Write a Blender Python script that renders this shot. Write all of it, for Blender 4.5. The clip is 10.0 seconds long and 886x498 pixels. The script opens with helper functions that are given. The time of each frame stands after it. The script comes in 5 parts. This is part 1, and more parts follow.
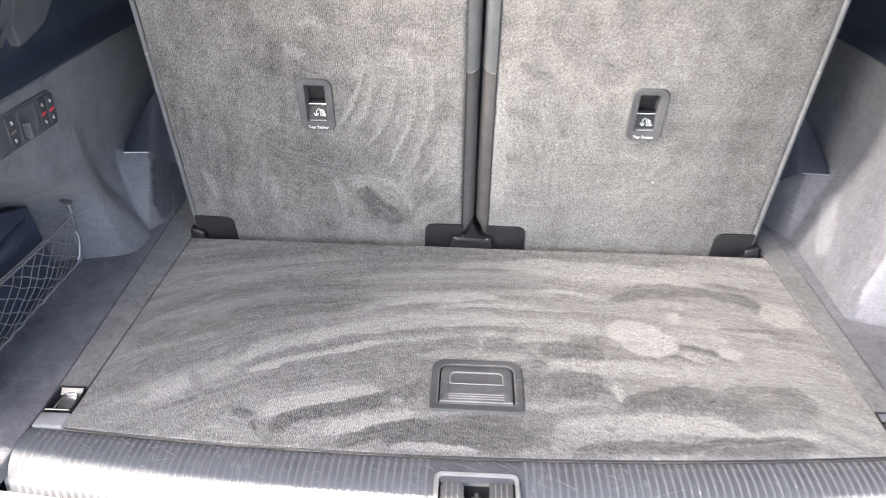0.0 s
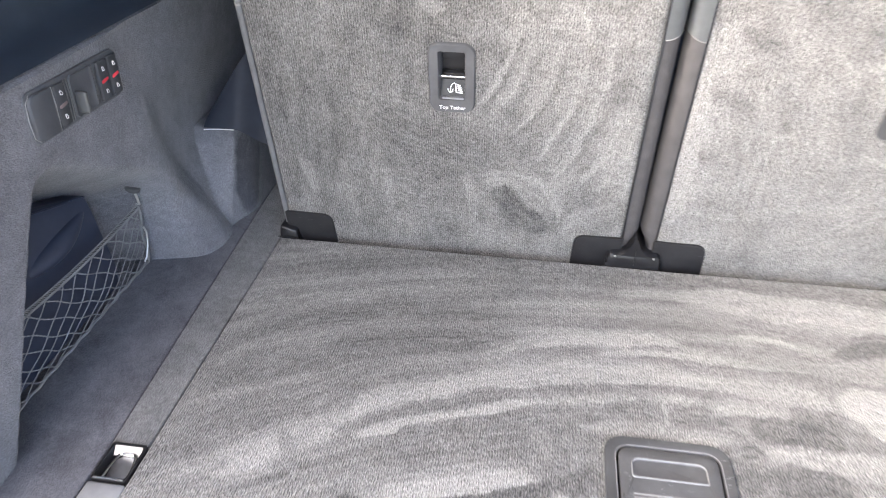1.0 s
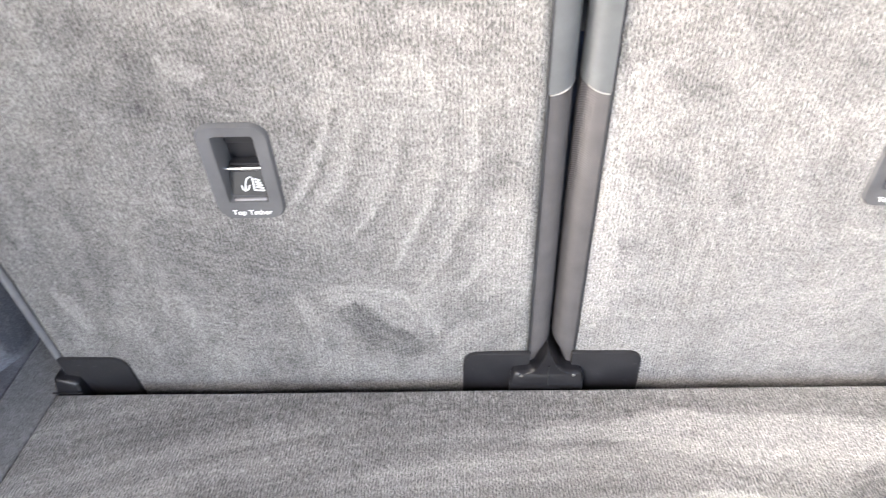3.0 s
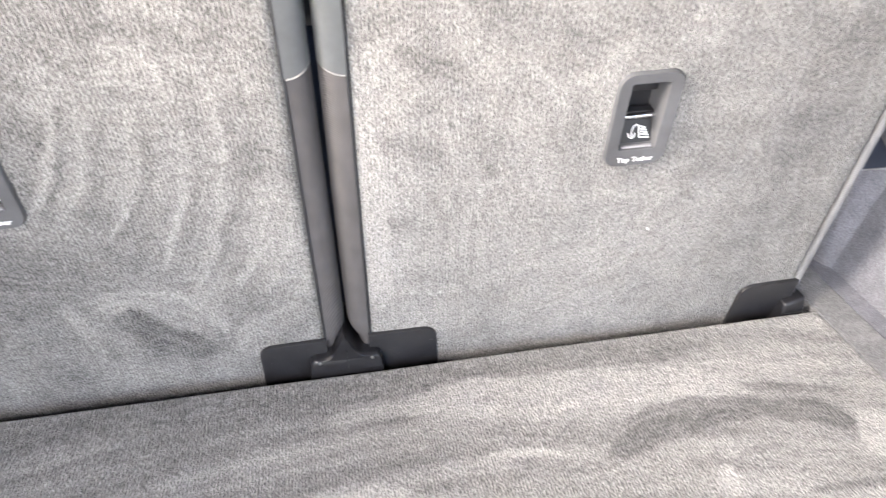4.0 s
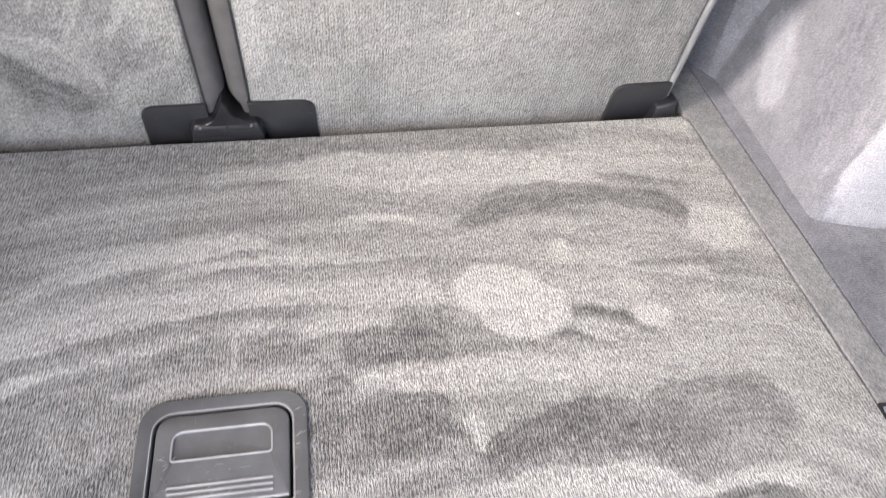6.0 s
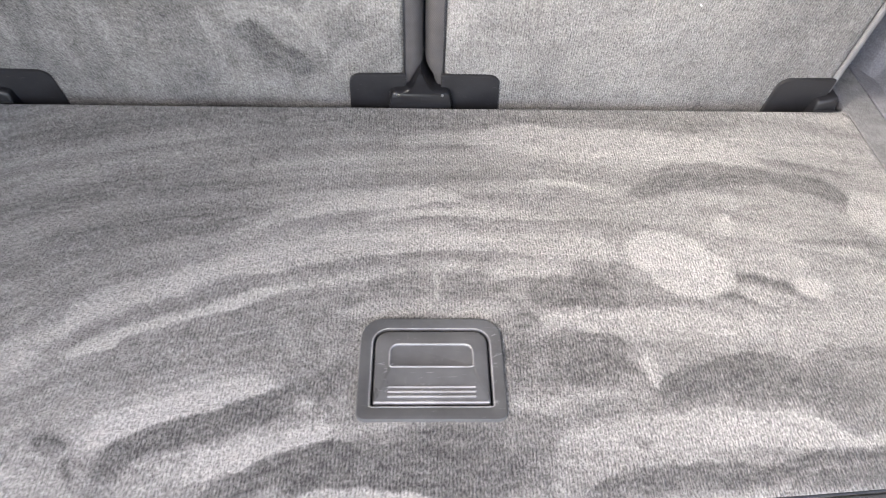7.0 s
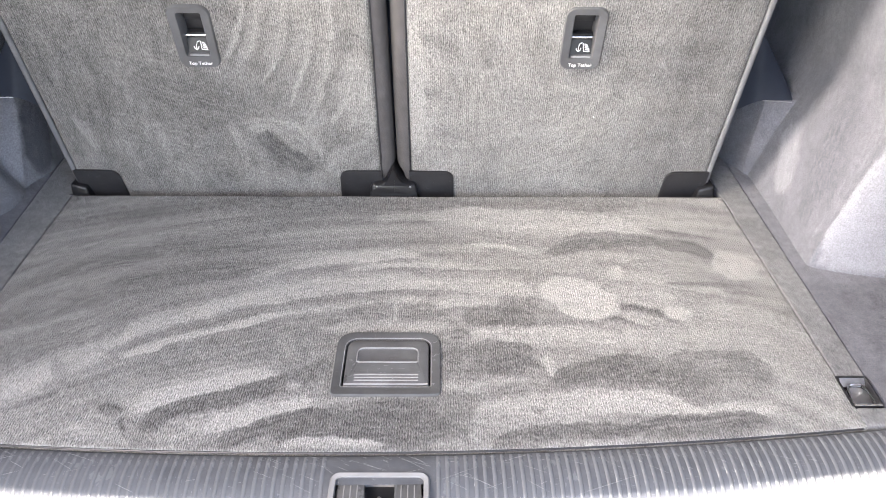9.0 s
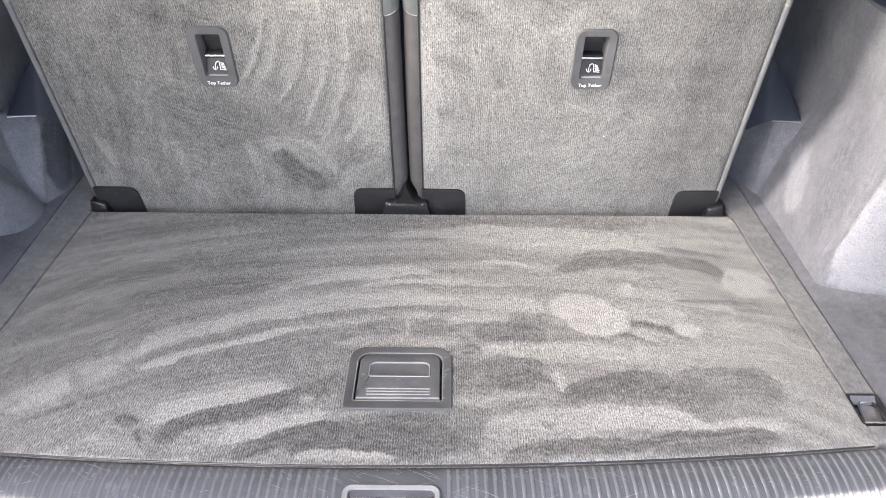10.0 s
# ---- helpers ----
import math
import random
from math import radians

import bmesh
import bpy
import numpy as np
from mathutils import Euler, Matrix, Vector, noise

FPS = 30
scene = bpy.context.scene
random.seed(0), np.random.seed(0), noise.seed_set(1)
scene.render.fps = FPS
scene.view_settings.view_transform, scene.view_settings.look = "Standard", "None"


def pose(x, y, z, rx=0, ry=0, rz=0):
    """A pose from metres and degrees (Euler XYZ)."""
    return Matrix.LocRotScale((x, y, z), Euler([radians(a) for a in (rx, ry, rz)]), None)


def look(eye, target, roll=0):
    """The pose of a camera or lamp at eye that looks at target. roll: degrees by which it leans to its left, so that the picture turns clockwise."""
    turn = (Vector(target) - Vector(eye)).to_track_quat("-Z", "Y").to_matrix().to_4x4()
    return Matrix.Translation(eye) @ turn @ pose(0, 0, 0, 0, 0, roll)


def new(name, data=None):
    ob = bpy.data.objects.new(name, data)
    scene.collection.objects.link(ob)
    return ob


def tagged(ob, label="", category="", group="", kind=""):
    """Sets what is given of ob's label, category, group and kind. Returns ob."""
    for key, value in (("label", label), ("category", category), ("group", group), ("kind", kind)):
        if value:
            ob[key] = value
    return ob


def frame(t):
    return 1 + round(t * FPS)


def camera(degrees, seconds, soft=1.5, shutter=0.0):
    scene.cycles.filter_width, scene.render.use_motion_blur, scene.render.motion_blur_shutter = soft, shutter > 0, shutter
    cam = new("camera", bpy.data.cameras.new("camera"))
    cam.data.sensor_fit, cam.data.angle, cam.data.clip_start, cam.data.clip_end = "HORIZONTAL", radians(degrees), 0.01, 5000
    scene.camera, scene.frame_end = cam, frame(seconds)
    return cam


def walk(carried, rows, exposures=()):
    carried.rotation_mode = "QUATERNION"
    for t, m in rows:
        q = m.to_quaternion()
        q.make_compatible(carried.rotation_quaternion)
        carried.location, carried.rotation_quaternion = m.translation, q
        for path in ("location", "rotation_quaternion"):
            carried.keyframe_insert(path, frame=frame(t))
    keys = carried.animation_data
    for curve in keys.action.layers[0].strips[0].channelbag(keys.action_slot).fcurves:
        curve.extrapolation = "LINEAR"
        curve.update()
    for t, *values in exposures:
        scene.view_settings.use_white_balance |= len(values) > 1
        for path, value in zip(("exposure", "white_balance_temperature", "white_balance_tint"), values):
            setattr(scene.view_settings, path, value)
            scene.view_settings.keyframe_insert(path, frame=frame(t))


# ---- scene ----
cam = camera(62.6, 10.0, soft=1.0, shutter=0.35)
PATH = [
    (0, (0.003, -0.033, 0.758), (-0.059, 1.686, -0.262), 1.0),
    (0.5, (-0.063, 0.1, 0.712), (-0.201, 1.794, -0.342), 0.9),
    (1, (-0.149, 0.265, 0.655), (-0.385, 1.925, -0.436), 0.6),
    (1.5, (-0.103, 0.41, 0.626), (-0.44, 2.041, -0.482), 0.5),
    (2, (-0.069, 0.523, 0.608), (-0.437, 2.154, -0.49), -0.7),
    (2.2, (-0.08, 0.559, 0.606), (-0.416, 2.202, -0.483), -1.3),
    (3.3, (-0.062, 0.637, 0.601), (-0.015, 2.31, -0.494), -2.0),
    (3.5, (-0.038, 0.635, 0.6), (0.084, 2.301, -0.499), -1.7),
    (4, (0.027, 0.619, 0.594), (0.294, 2.256, -0.524), -1.3),
    (4.5, (0.062, 0.603, 0.587), (0.431, 2.189, -0.574), -0.4),
    (5, (0.104, 0.582, 0.578), (0.518, 2.088, -0.672), 1.1),
    (5.2, (0.121, 0.573, 0.574), (0.533, 2.043, -0.717), 1.8),
    (6.3, (0.136, 0.507, 0.583), (0.352, 1.809, -0.92), 4.6),
    (6.5, (0.104, 0.494, 0.589), (0.269, 1.796, -0.92), 4.1),
    (7, (0.016, 0.435, 0.609), (0.078, 1.783, -0.867), 2.2),
    (7.5, (-0.005, 0.348, 0.646), (0.035, 1.78, -0.75), 1.3),
    (8, (0.007, 0.26, 0.681), (0.046, 1.776, -0.622), 0.9),
    (8.5, (0.063, 0.189, 0.698), (0.094, 1.763, -0.536), 0.7),
    (9, (0.094, 0.133, 0.708), (0.11, 1.743, -0.479), 0.5),
    (9.5, (0.096, 0.117, 0.71), (0.098, 1.748, -0.447), 0.3),
    (10, (0.092, 0.117, 0.711), (0.079, 1.76, -0.429), 0.2),
]
EXPOSURES = [(0.0, 2.33, 7000, 14), (0.8, 2.48, 7000, 14), (1.6, 2.77, 7000, 14), (2.2, 2.88, 7000, 14), (3.5, 2.60, 7000, 14), (5.0, 2.46, 7000, 14), (6.5, 2.28, 7000, 14), (8.5, 2.37, 7000, 14), (9.5, 2.25, 7000, 14), (10.0, 2.24, 7000, 14)]
walk(cam, [(t, look(eye, target, roll)) for t, eye, target, roll in PATH], EXPOSURES)

# ---- light ----
world = bpy.data.worlds.new("sky")
scene.world = world
world.use_nodes = True
wn = world.node_tree
sky = wn.nodes.new("ShaderNodeTexSky")
sky.sky_type = "NISHITA"
sky.sun_disc = False
SUN_HEIGHT, SUN_TURN = 57.0, 190.0
sky.sun_elevation, sky.sun_rotation = radians(SUN_HEIGHT), radians(SUN_TURN)
wn.links.new(sky.outputs[0], wn.nodes["Background"].inputs["Color"])
wn.nodes["Background"].inputs["Strength"].default_value = 0.15
sun_data = bpy.data.lights.new("sun", "SUN")
sun_data.energy, sun_data.angle, sun_data.color = 4.5, radians(0.5), (1.0, 0.95, 0.88)
sun = new("sun", sun_data)
toward = Vector((math.sin(radians(SUN_TURN)) * math.cos(radians(SUN_HEIGHT)), math.cos(radians(SUN_TURN)) * math.cos(radians(SUN_HEIGHT)), math.sin(radians(SUN_HEIGHT))))
sun.matrix_world = look(toward * 10, (0, 0, 0))
# added lamps standing in for daylight: open side under raised tailgate, left quarter window
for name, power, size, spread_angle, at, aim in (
    ("opening_fill_lamp", 1.9, 0.50, 84, (-0.78, -0.30, 1.02), (0.42, 1.02, -0.06)),
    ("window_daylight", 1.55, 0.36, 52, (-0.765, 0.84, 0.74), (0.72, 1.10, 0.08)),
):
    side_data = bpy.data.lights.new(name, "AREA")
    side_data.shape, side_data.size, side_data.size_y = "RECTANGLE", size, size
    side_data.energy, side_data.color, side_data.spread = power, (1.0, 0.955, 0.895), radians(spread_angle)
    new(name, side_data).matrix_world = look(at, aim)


# ---- materials ----
def nodes_of(name):
    m = bpy.data.materials.new(name)
    m.use_nodes = True
    nt = m.node_tree
    return m, nt, nt.nodes["Principled BSDF"]


def math_node(nt, op, a, b=None, c=None):
    n = nt.nodes.new("ShaderNodeMath")
    n.operation = op
    for i, v in enumerate((a, b, c)):
        if v is None:
            continue
        if isinstance(v, (int, float)):
            n.inputs[i].default_value = v
        else:
            nt.links.new(v, n.inputs[i])
    return n.outputs[0]


def coords(nt, scale=(1, 1, 1), turn=0.0):
    tc = nt.nodes.new("ShaderNodeTexCoord")
    mp = nt.nodes.new("ShaderNodeMapping")
    mp.inputs["Scale"].default_value = scale
    mp.inputs["Rotation"].default_value = (0, 0, turn)
    nt.links.new(tc.outputs["Object"], mp.inputs["Vector"])
    return mp.outputs[0]


def noise_node(nt, vec, scale, detail=3.0, rough=0.55, warp=0.0):
    n = nt.nodes.new("ShaderNodeTexNoise")
    n.inputs["Scale"].default_value = scale
    n.inputs["Detail"].default_value = detail
    n.inputs["Roughness"].default_value = rough
    n.inputs["Distortion"].default_value = warp
    nt.links.new(vec, n.inputs["Vector"])
    return n.outputs["Fac"]


def ramp(nt, fac, lo, hi, a=0.0, b=1.0):
    n = nt.nodes.new("ShaderNodeMapRange")
    n.inputs["From Min"].default_value, n.inputs["From Max"].default_value = lo, hi
    n.inputs["To Min"].default_value, n.inputs["To Max"].default_value = a, b
    nt.links.new(fac, n.inputs["Value"])
    return n.outputs[0]


def mix_colour(nt, fac, a, b, mode="MIX"):
    n = nt.nodes.new("ShaderNodeMix")
    n.data_type, n.blend_type = "RGBA", mode
    for sock, v in ((n.inputs[0], fac), (n.inputs[6], a), (n.inputs[7], b)):
        if isinstance(v, tuple):
            sock.default_value = (*v, 1)
        elif isinstance(v, (int, float)):
            sock.default_value = v
        else:
            nt.links.new(v, sock)
    return n.outputs[2]


def bump(nt, bsdf, height, strength, distance):
    n = nt.nodes.new("ShaderNodeBump")
    n.inputs["Strength"].default_value = strength
    n.inputs["Distance"].default_value = distance
    nt.links.new(height, n.inputs["Height"])
    nt.links.new(n.outputs[0], bsdf.inputs["Normal"])


def carpet(name, dark, light, plane="XY", attribute=True, fine=0.6, pitch=0.0033, broad_nap=0.06, ribs=1.0, waver=9.0, mottle=0.09):
    """Short ribbed velour: two nap colours, blotches, wavy ribs and upright pile, with shade at its roots painted in.
    """
    m, nt, b = nodes_of(name)
    tc = nt.nodes.new("ShaderNodeTexCoord")
    sep = nt.nodes.new("ShaderNodeSeparateXYZ")
    nt.links.new(tc.outputs["Object"], sep.inputs[0])
    stretch = {"XY": (1, 0.36, 1), "XZ": (1, 1, 0.45), "YZ": (1, 0.7, 0.7)}[plane]
    drift_by = noise_node(nt, coords(nt, stretch), 150, 2.0, 0.6)
    across = sep.outputs["Y" if plane == "YZ" else "X"]
    phase = math_node(nt, "ADD", math_node(nt, "MULTIPLY", across, 2 * math.pi / pitch), math_node(nt, "MULTIPLY", drift_by, waver))
    rib = math_node(nt, "SINE", phase)
    bead = noise_node(nt, coords(nt, stretch, 0.05), 520, 1.0, 0.6)
    pile = noise_node(nt, coords(nt, stretch), 1250, 0.0, 0.5)
    tuft = noise_node(nt, coords(nt, stretch, 0.3), 620, 1.0, 0.5)
    broad = noise_node(nt, coords(nt), 16, 4.0, 0.6, 0.4)
    mid = noise_node(nt, coords(nt), 75, 3.0, 0.6)
    if attribute:
        at = nt.nodes.new("ShaderNodeAttribute")
        at.attribute_name = "nap"
        nap = at.outputs["Fac"]
        base = math_node(nt, "ADD", nap, ramp(nt, broad, 0.25, 0.75, -broad_nap, broad_nap))
        show = ramp(nt, nap, 0.15, 0.85, 1.0, 0.55)
    else:
        base = ramp(nt, broad, 0.28, 0.72, 0.30, 0.58)
        show = ramp(nt, broad, 0.25, 0.75, 0.8, 0.5)
    base = math_node(nt, "ADD", base, ramp(nt, mid, 0.25, 0.75, -mottle, mottle))
    base = math_node(nt, "ADD", base, ramp(nt, tuft, 0.3, 0.7, -0.16 * fine, 0.16 * fine))
    ribbed = math_node(nt, "MULTIPLY", math_node(nt, "MULTIPLY", rib, ramp(nt, bead, 0.34, 0.66, -0.35, 1.5)), show)
    # pile tips lighter, roots darker: the pile's own shade painted into the colour
    tips = math_node(nt, "ADD", math_node(nt, "MULTIPLY", ribbed, 0.70 * ribs), math_node(nt, "ADD", ramp(nt, pile, 0.30, 0.70, -0.34, 0.34), ramp(nt, tuft, 0.3, 0.7, -0.46, 0.46)))
    shade = ramp(nt, tips, -1.0, 1.0, 1.0 - 0.85 * fine, 1.0 + 0.85 * fine)
    colour = mix_colour(nt, ramp(nt, base, 0.0, 1.0), dark, light)
    grey = nt.nodes.new("ShaderNodeCombineColor")
    for k in range(3):
        nt.links.new(shade, grey.inputs[k])
    nt.links.new(mix_colour(nt, 1.0, colour, grey.outputs[0], "MULTIPLY"), b.inputs["Base Color"])
    b.inputs["Roughness"].default_value = 0.95
    b.inputs["Specular IOR Level"].default_value = 0.15
    b.inputs["Sheen Weight"].default_value = 0.2
    b.inputs["Sheen Roughness"].default_value = 0.5
    bump(nt, b, tips, min(1.0, 1.3 * fine), 0.0011)
    return m


def plastic(name, colour, rough=0.45, grain=0.25, scale=1400, scratch=0.0, spec=0.5):
    m, nt, b = nodes_of(name)
    vec = coords(nt)
    g = noise_node(nt, vec, scale, 2.0)
    blot = noise_node(nt, vec, 22, 4.0, 0.6)
    lighter = tuple(min(1, c * 1.5 + 0.006) for c in colour)
    col = mix_colour(nt, ramp(nt, blot, 0.3, 0.75), colour, lighter)
    if scratch:
        s = noise_node(nt, coords(nt, (9, 130, 60), 0.6), 6, 3.0, 0.7)
        s2 = noise_node(nt, coords(nt, (150, 10, 60), 0.35), 5, 3.0, 0.7)
        both = math_node(nt, "MAXIMUM", ramp(nt, s, 0.66, 0.74), ramp(nt, s2, 0.67, 0.75))
        col = mix_colour(nt, math_node(nt, "MULTIPLY", both, scratch), col, (0.42, 0.42, 0.43))
    nt.links.new(col, b.inputs["Base Color"])
    nt.links.new(ramp(nt, blot, 0.3, 0.8, rough, min(1, rough + 0.15)), b.inputs["Roughness"])
    b.inputs["Specular IOR Level"].default_value = spec
    bump(nt, b, g, grain, 0.0004)
    return m


def metal(name, colour, rough=0.25):
    m, nt, b = nodes_of(name)
    vec = coords(nt)
    b.inputs["Metallic"].default_value = 1.0
    g = noise_node(nt, vec, 60, 4.0)
    nt.links.new(mix_colour(nt, ramp(nt, g, 0.3, 0.7), colour, tuple(c * 0.8 for c in colour)), b.inputs["Base Color"])
    nt.links.new(ramp(nt, g, 0.3, 0.7, rough, rough + 0.15), b.inputs["Roughness"])
    return m


def woven(name, colour, rough=0.8):
    m, nt, b = nodes_of(name)
    w1 = nt.nodes.new("ShaderNodeTexWave")
    w1.inputs["Scale"].default_value = 260
    w1.bands_direction = "DIAGONAL"
    nt.links.new(coords(nt), w1.inputs["Vector"])
    g = noise_node(nt, coords(nt), 40, 4.0)
    col = mix_colour(nt, ramp(nt, g, 0.3, 0.7), colour, tuple(c * 1.35 for c in colour))
    col = mix_colour(nt, ramp(nt, w1.outputs["Fac"], 0.0, 1.0, 0.0, 0.35), col, tuple(c * 0.45 for c in colour))
    nt.links.new(col, b.inputs["Base Color"])
    b.inputs["Roughness"].default_value = rough
    bump(nt, b, w1.outputs["Fac"], 0.4, 0.0005)
    return m


M_FLOOR = carpet("floor_carpet", (0.084, 0.081, 0.079), (0.435, 0.421, 0.403), fine=0.68, mottle=0.13)
M_SEAT = carpet("seat_carpet", (0.075, 0.073, 0.072), (0.36, 0.346, 0.33), "XZ", fine=0.70, pitch=0.0033, ribs=0.9, waver=7.5, mottle=0.085, broad_nap=0.09)
M_WALL = carpet("wall_carpet", (0.071, 0.073, 0.087), (0.315, 0.312, 0.342), "YZ", fine=0.36, pitch=0.003, ribs=0.25)
M_STRIP = carpet("strip_carpet", (0.080, 0.080, 0.083), (0.340, 0.336, 0.336), attribute=False, fine=0.42, ribs=0.3, mottle=0.16)
M_DARK = plastic("dark_trim", (0.031, 0.042, 0.063), 0.5)
M_HINGE = plastic("hinge_plastic", (0.008, 0.008, 0.010), 0.28)
M_COVER = plastic("cover_plastic", (0.015, 0.015, 0.017), 0.33, scratch=0.15)
M_HANDLE = plastic("handle_plastic", (0.088, 0.088, 0.090), 0.27, 0.12, scratch=0.3)
M_HANDLE_RIM = plastic("handle_rim_plastic", (0.07, 0.07, 0.072), 0.32, 0.15, scratch=0.25)
M_SILL = plastic("sill_plastic", (0.088, 0.091, 0.100), 0.17, 0.1, scratch=0.8)
M_RIB = plastic("sill_rib_plastic", (0.115, 0.118, 0.126), 0.17, 0.1, scratch=0.9)
# pale plastic standing in for sky highlights on edges, ribs and the striker frame
M_GLINT = plastic("glint_plastic", (0.24, 0.235, 0.235), 0.14, 0.1, scratch=0.4)
M_BEZEL = plastic("bezel_plastic", (0.082, 0.082, 0.086), 0.45)
M_BLACK = plastic("black_plastic", (0.011, 0.011, 0.013), 0.4)
M_SWITCH = plastic("switch_plastic", (0.072, 0.076, 0.086), 0.38)
M_CAP = plastic("cap_plastic", (0.018, 0.023, 0.037), 0.6)
M_PLATE = metal("bright_plate", (0.72, 0.72, 0.73), 0.33)
M_BUTTON = plastic("button_plastic", (0.048, 0.051, 0.058), 0.33)
M_VINYL = plastic("seat_leather", (0.082, 0.086, 0.089), 0.32, 0.35, 700)
M_DARKVINYL = plastic("dark_leather", (0.02, 0.021, 0.024), 0.4, 0.35, 700)
M_POUCH = plastic("pouch_vinyl", (0.031, 0.039, 0.066), 0.38, 0.10, 500)
M_EDGE = woven("edge_fabric", (0.080, 0.074, 0.075))
M_PIPING = woven("piping_fabric", (0.155, 0.157, 0.165))
M_CORD = woven("net_cord", (0.23, 0.235, 0.245))
M_THREAD = plastic("thread", (0.20, 0.195, 0.19), 0.6)
M_CHROME = metal("chrome", (0.75, 0.75, 0.76), 0.12)
M_STEEL = metal("steel", (0.55, 0.55, 0.56), 0.3)
M_WHITE = plastic("white_print", (0.82, 0.82, 0.82), 0.6)
M_RED = plastic("red_print", (0.75, 0.05, 0.07), 0.5)
M_GREYPRINT = plastic("grey_print", (0.2, 0.15, 0.15), 0.5)
M_PILLAR = plastic("pillar_trim", (0.10, 0.102, 0.11), 0.6)
M_PAINT = plastic("silver_paint", (0.55, 0.56, 0.57), 0.2, 0.02)
M_HEAD = carpet("headliner_cloth", (0.10, 0.10, 0.10), (0.16, 0.16, 0.16), attribute=False, fine=0.1)
M_LAMP_GLASS = plastic("striker_insert", (0.10, 0.10, 0.102), 0.2, scratch=0.7)
M_BLOCK = plastic("end_block_plastic", (0.23, 0.23, 0.237), 0.25)
M_SCRATCH = plastic("scratched_plastic", (0.26, 0.26, 0.27), 0.3)
mg, ng, bg = nodes_of("tinted_glass")
bg.inputs["Base Color"].default_value = (0.05, 0.055, 0.06, 1)
bg.inputs["Transmission Weight"].default_value = 1.0
bg.inputs["Roughness"].default_value = 0.02
M_GLASS = mg
mgr, ngr, bgr = nodes_of("concrete_ground")
gv = coords(ngr)
ngr.links.new(mix_colour(ngr, ramp(ngr, noise_node(ngr, gv, 1.2, 6, 0.65), 0.3, 0.7), (0.105, 0.101, 0.094), (0.15, 0.145, 0.135)), bgr.inputs["Base Color"])
bgr.inputs["Roughness"].default_value = 0.9
bump(ngr, bgr, noise_node(ngr, gv, 90, 4), 0.4, 0.004)
M_GROUND = mgr


# ---- mesh helpers ----
def part(name, bm, material, parent=None, label="", smooth=True):
    me = bpy.data.meshes.new(name)
    bmesh.ops.recalc_face_normals(bm, faces=bm.faces[:])
    bm.to_mesh(me)
    bm.free()
    me.materials.append(material)
    if smooth:
        me.polygons.foreach_set("use_smooth", [True] * len(me.polygons))
        me.set_sharp_from_angle(angle=radians(42))
    ob = new(name, me)
    ob.parent = parent
    if label:
        ob["label"] = label
    return ob


def thing(name, m, label, category, group=""):
    ob = new(name)
    ob.empty_display_size = 0.05
    ob.matrix_world = m
    return tagged(ob, label, category, group)


def rounded(w, h, r, cx=0.0, cy=0.0, n=6):
    """Outline of a rounded rectangle, anticlockwise; r is one radius or four (top right, top left, bottom left, bottom right)."""
    radii = r if isinstance(r, tuple) else (r,) * 4
    pts = []
    for k, (sx, sy) in enumerate(((1, 1), (-1, 1), (-1, -1), (1, -1))):
        q = max(radii[k], 1e-5)
        ox, oy = cx + sx * (w / 2 - q), cy + sy * (h / 2 - q)
        for i in range(n + 1):
            a = math.pi / 2 * (k + i / n)
            pts.append((ox + q * math.cos(a), oy + q * math.sin(a)))
    return pts


def loft(bm, loops, closed=True, cap_start=False, cap_end=False):
    rows = [[bm.verts.new(p) for p in loop] for loop in loops]
    for a, b in zip(rows, rows[1:]):
        k = len(a)
        for i in range(k if closed else k - 1):
            bm.faces.new((a[i], a[(i + 1) % k], b[(i + 1) % k], b[i]))
    if cap_start:
        bm.faces.new(list(reversed(rows[0])))
    if cap_end:
        bm.faces.new(rows[-1])
    return bm


def up(pts, z):
    return [(x, y, z) for x, y in pts]


def plate(w, h, r, t, edge=0.001, cx=0.0, cy=0.0, z=0.0):
    """A flat plate with rounded corners and a softened upper edge, from z to z + t."""
    bm = bmesh.new()
    rr = r if isinstance(r, tuple) else (r,) * 4
    inner = tuple(max(q - edge, 0.0002) for q in rr)
    o, i = rounded(w, h, rr, cx, cy), rounded(w - 2 * edge, h - 2 * edge, inner, cx, cy)
    mid = [((a[0] * 0.7 + b[0] * 0.3), (a[1] * 0.7 + b[1] * 0.3)) for a, b in zip(o, i)]
    return loft(bm, [up(o, z), up(o, z + t - edge), up(mid, z + t - edge * 0.3), up(i, z + t)], cap_start=True, cap_end=True)


def turned(bm, m):
    bmesh.ops.transform(bm, matrix=m, verts=bm.verts[:])
    return bm


def box(sx, sy, sz, at=(0, 0, 0), edge=0.0, seg=2):
    bm = bmesh.new()
    bmesh.ops.create_cube(bm, size=1, matrix=Matrix.LocRotScale(at, None, (sx, sy, sz)))
    if edge:
        bmesh.ops.bevel(bm, geom=bm.edges[:], offset=edge, segments=seg, profile=0.5, affect="EDGES")
    return bm


def tube(pts, r, n=8, bm=None, flat=1.0):
    """A round bar along points; r is one radius or a list."""
    bm = bm or bmesh.new()
    pts = [Vector(p) for p in pts]
    loops, side = [], None
    for i, p in enumerate(pts):
        d = (pts[min(i + 1, len(pts) - 1)] - pts[max(i - 1, 0)]).normalized()
        if side is None:
            side = d.orthogonal().normalized()
        side = (side - d * side.dot(d)).normalized()
        other = d.cross(side)
        q = r[i] if isinstance(r, (list, tuple)) else r
        loops.append([p + side * q * math.cos(2 * math.pi * k / n) + other * q * flat * math.sin(2 * math.pi * k / n) for k in range(n)])
    return loft(bm, loops, cap_start=True, cap_end=True)


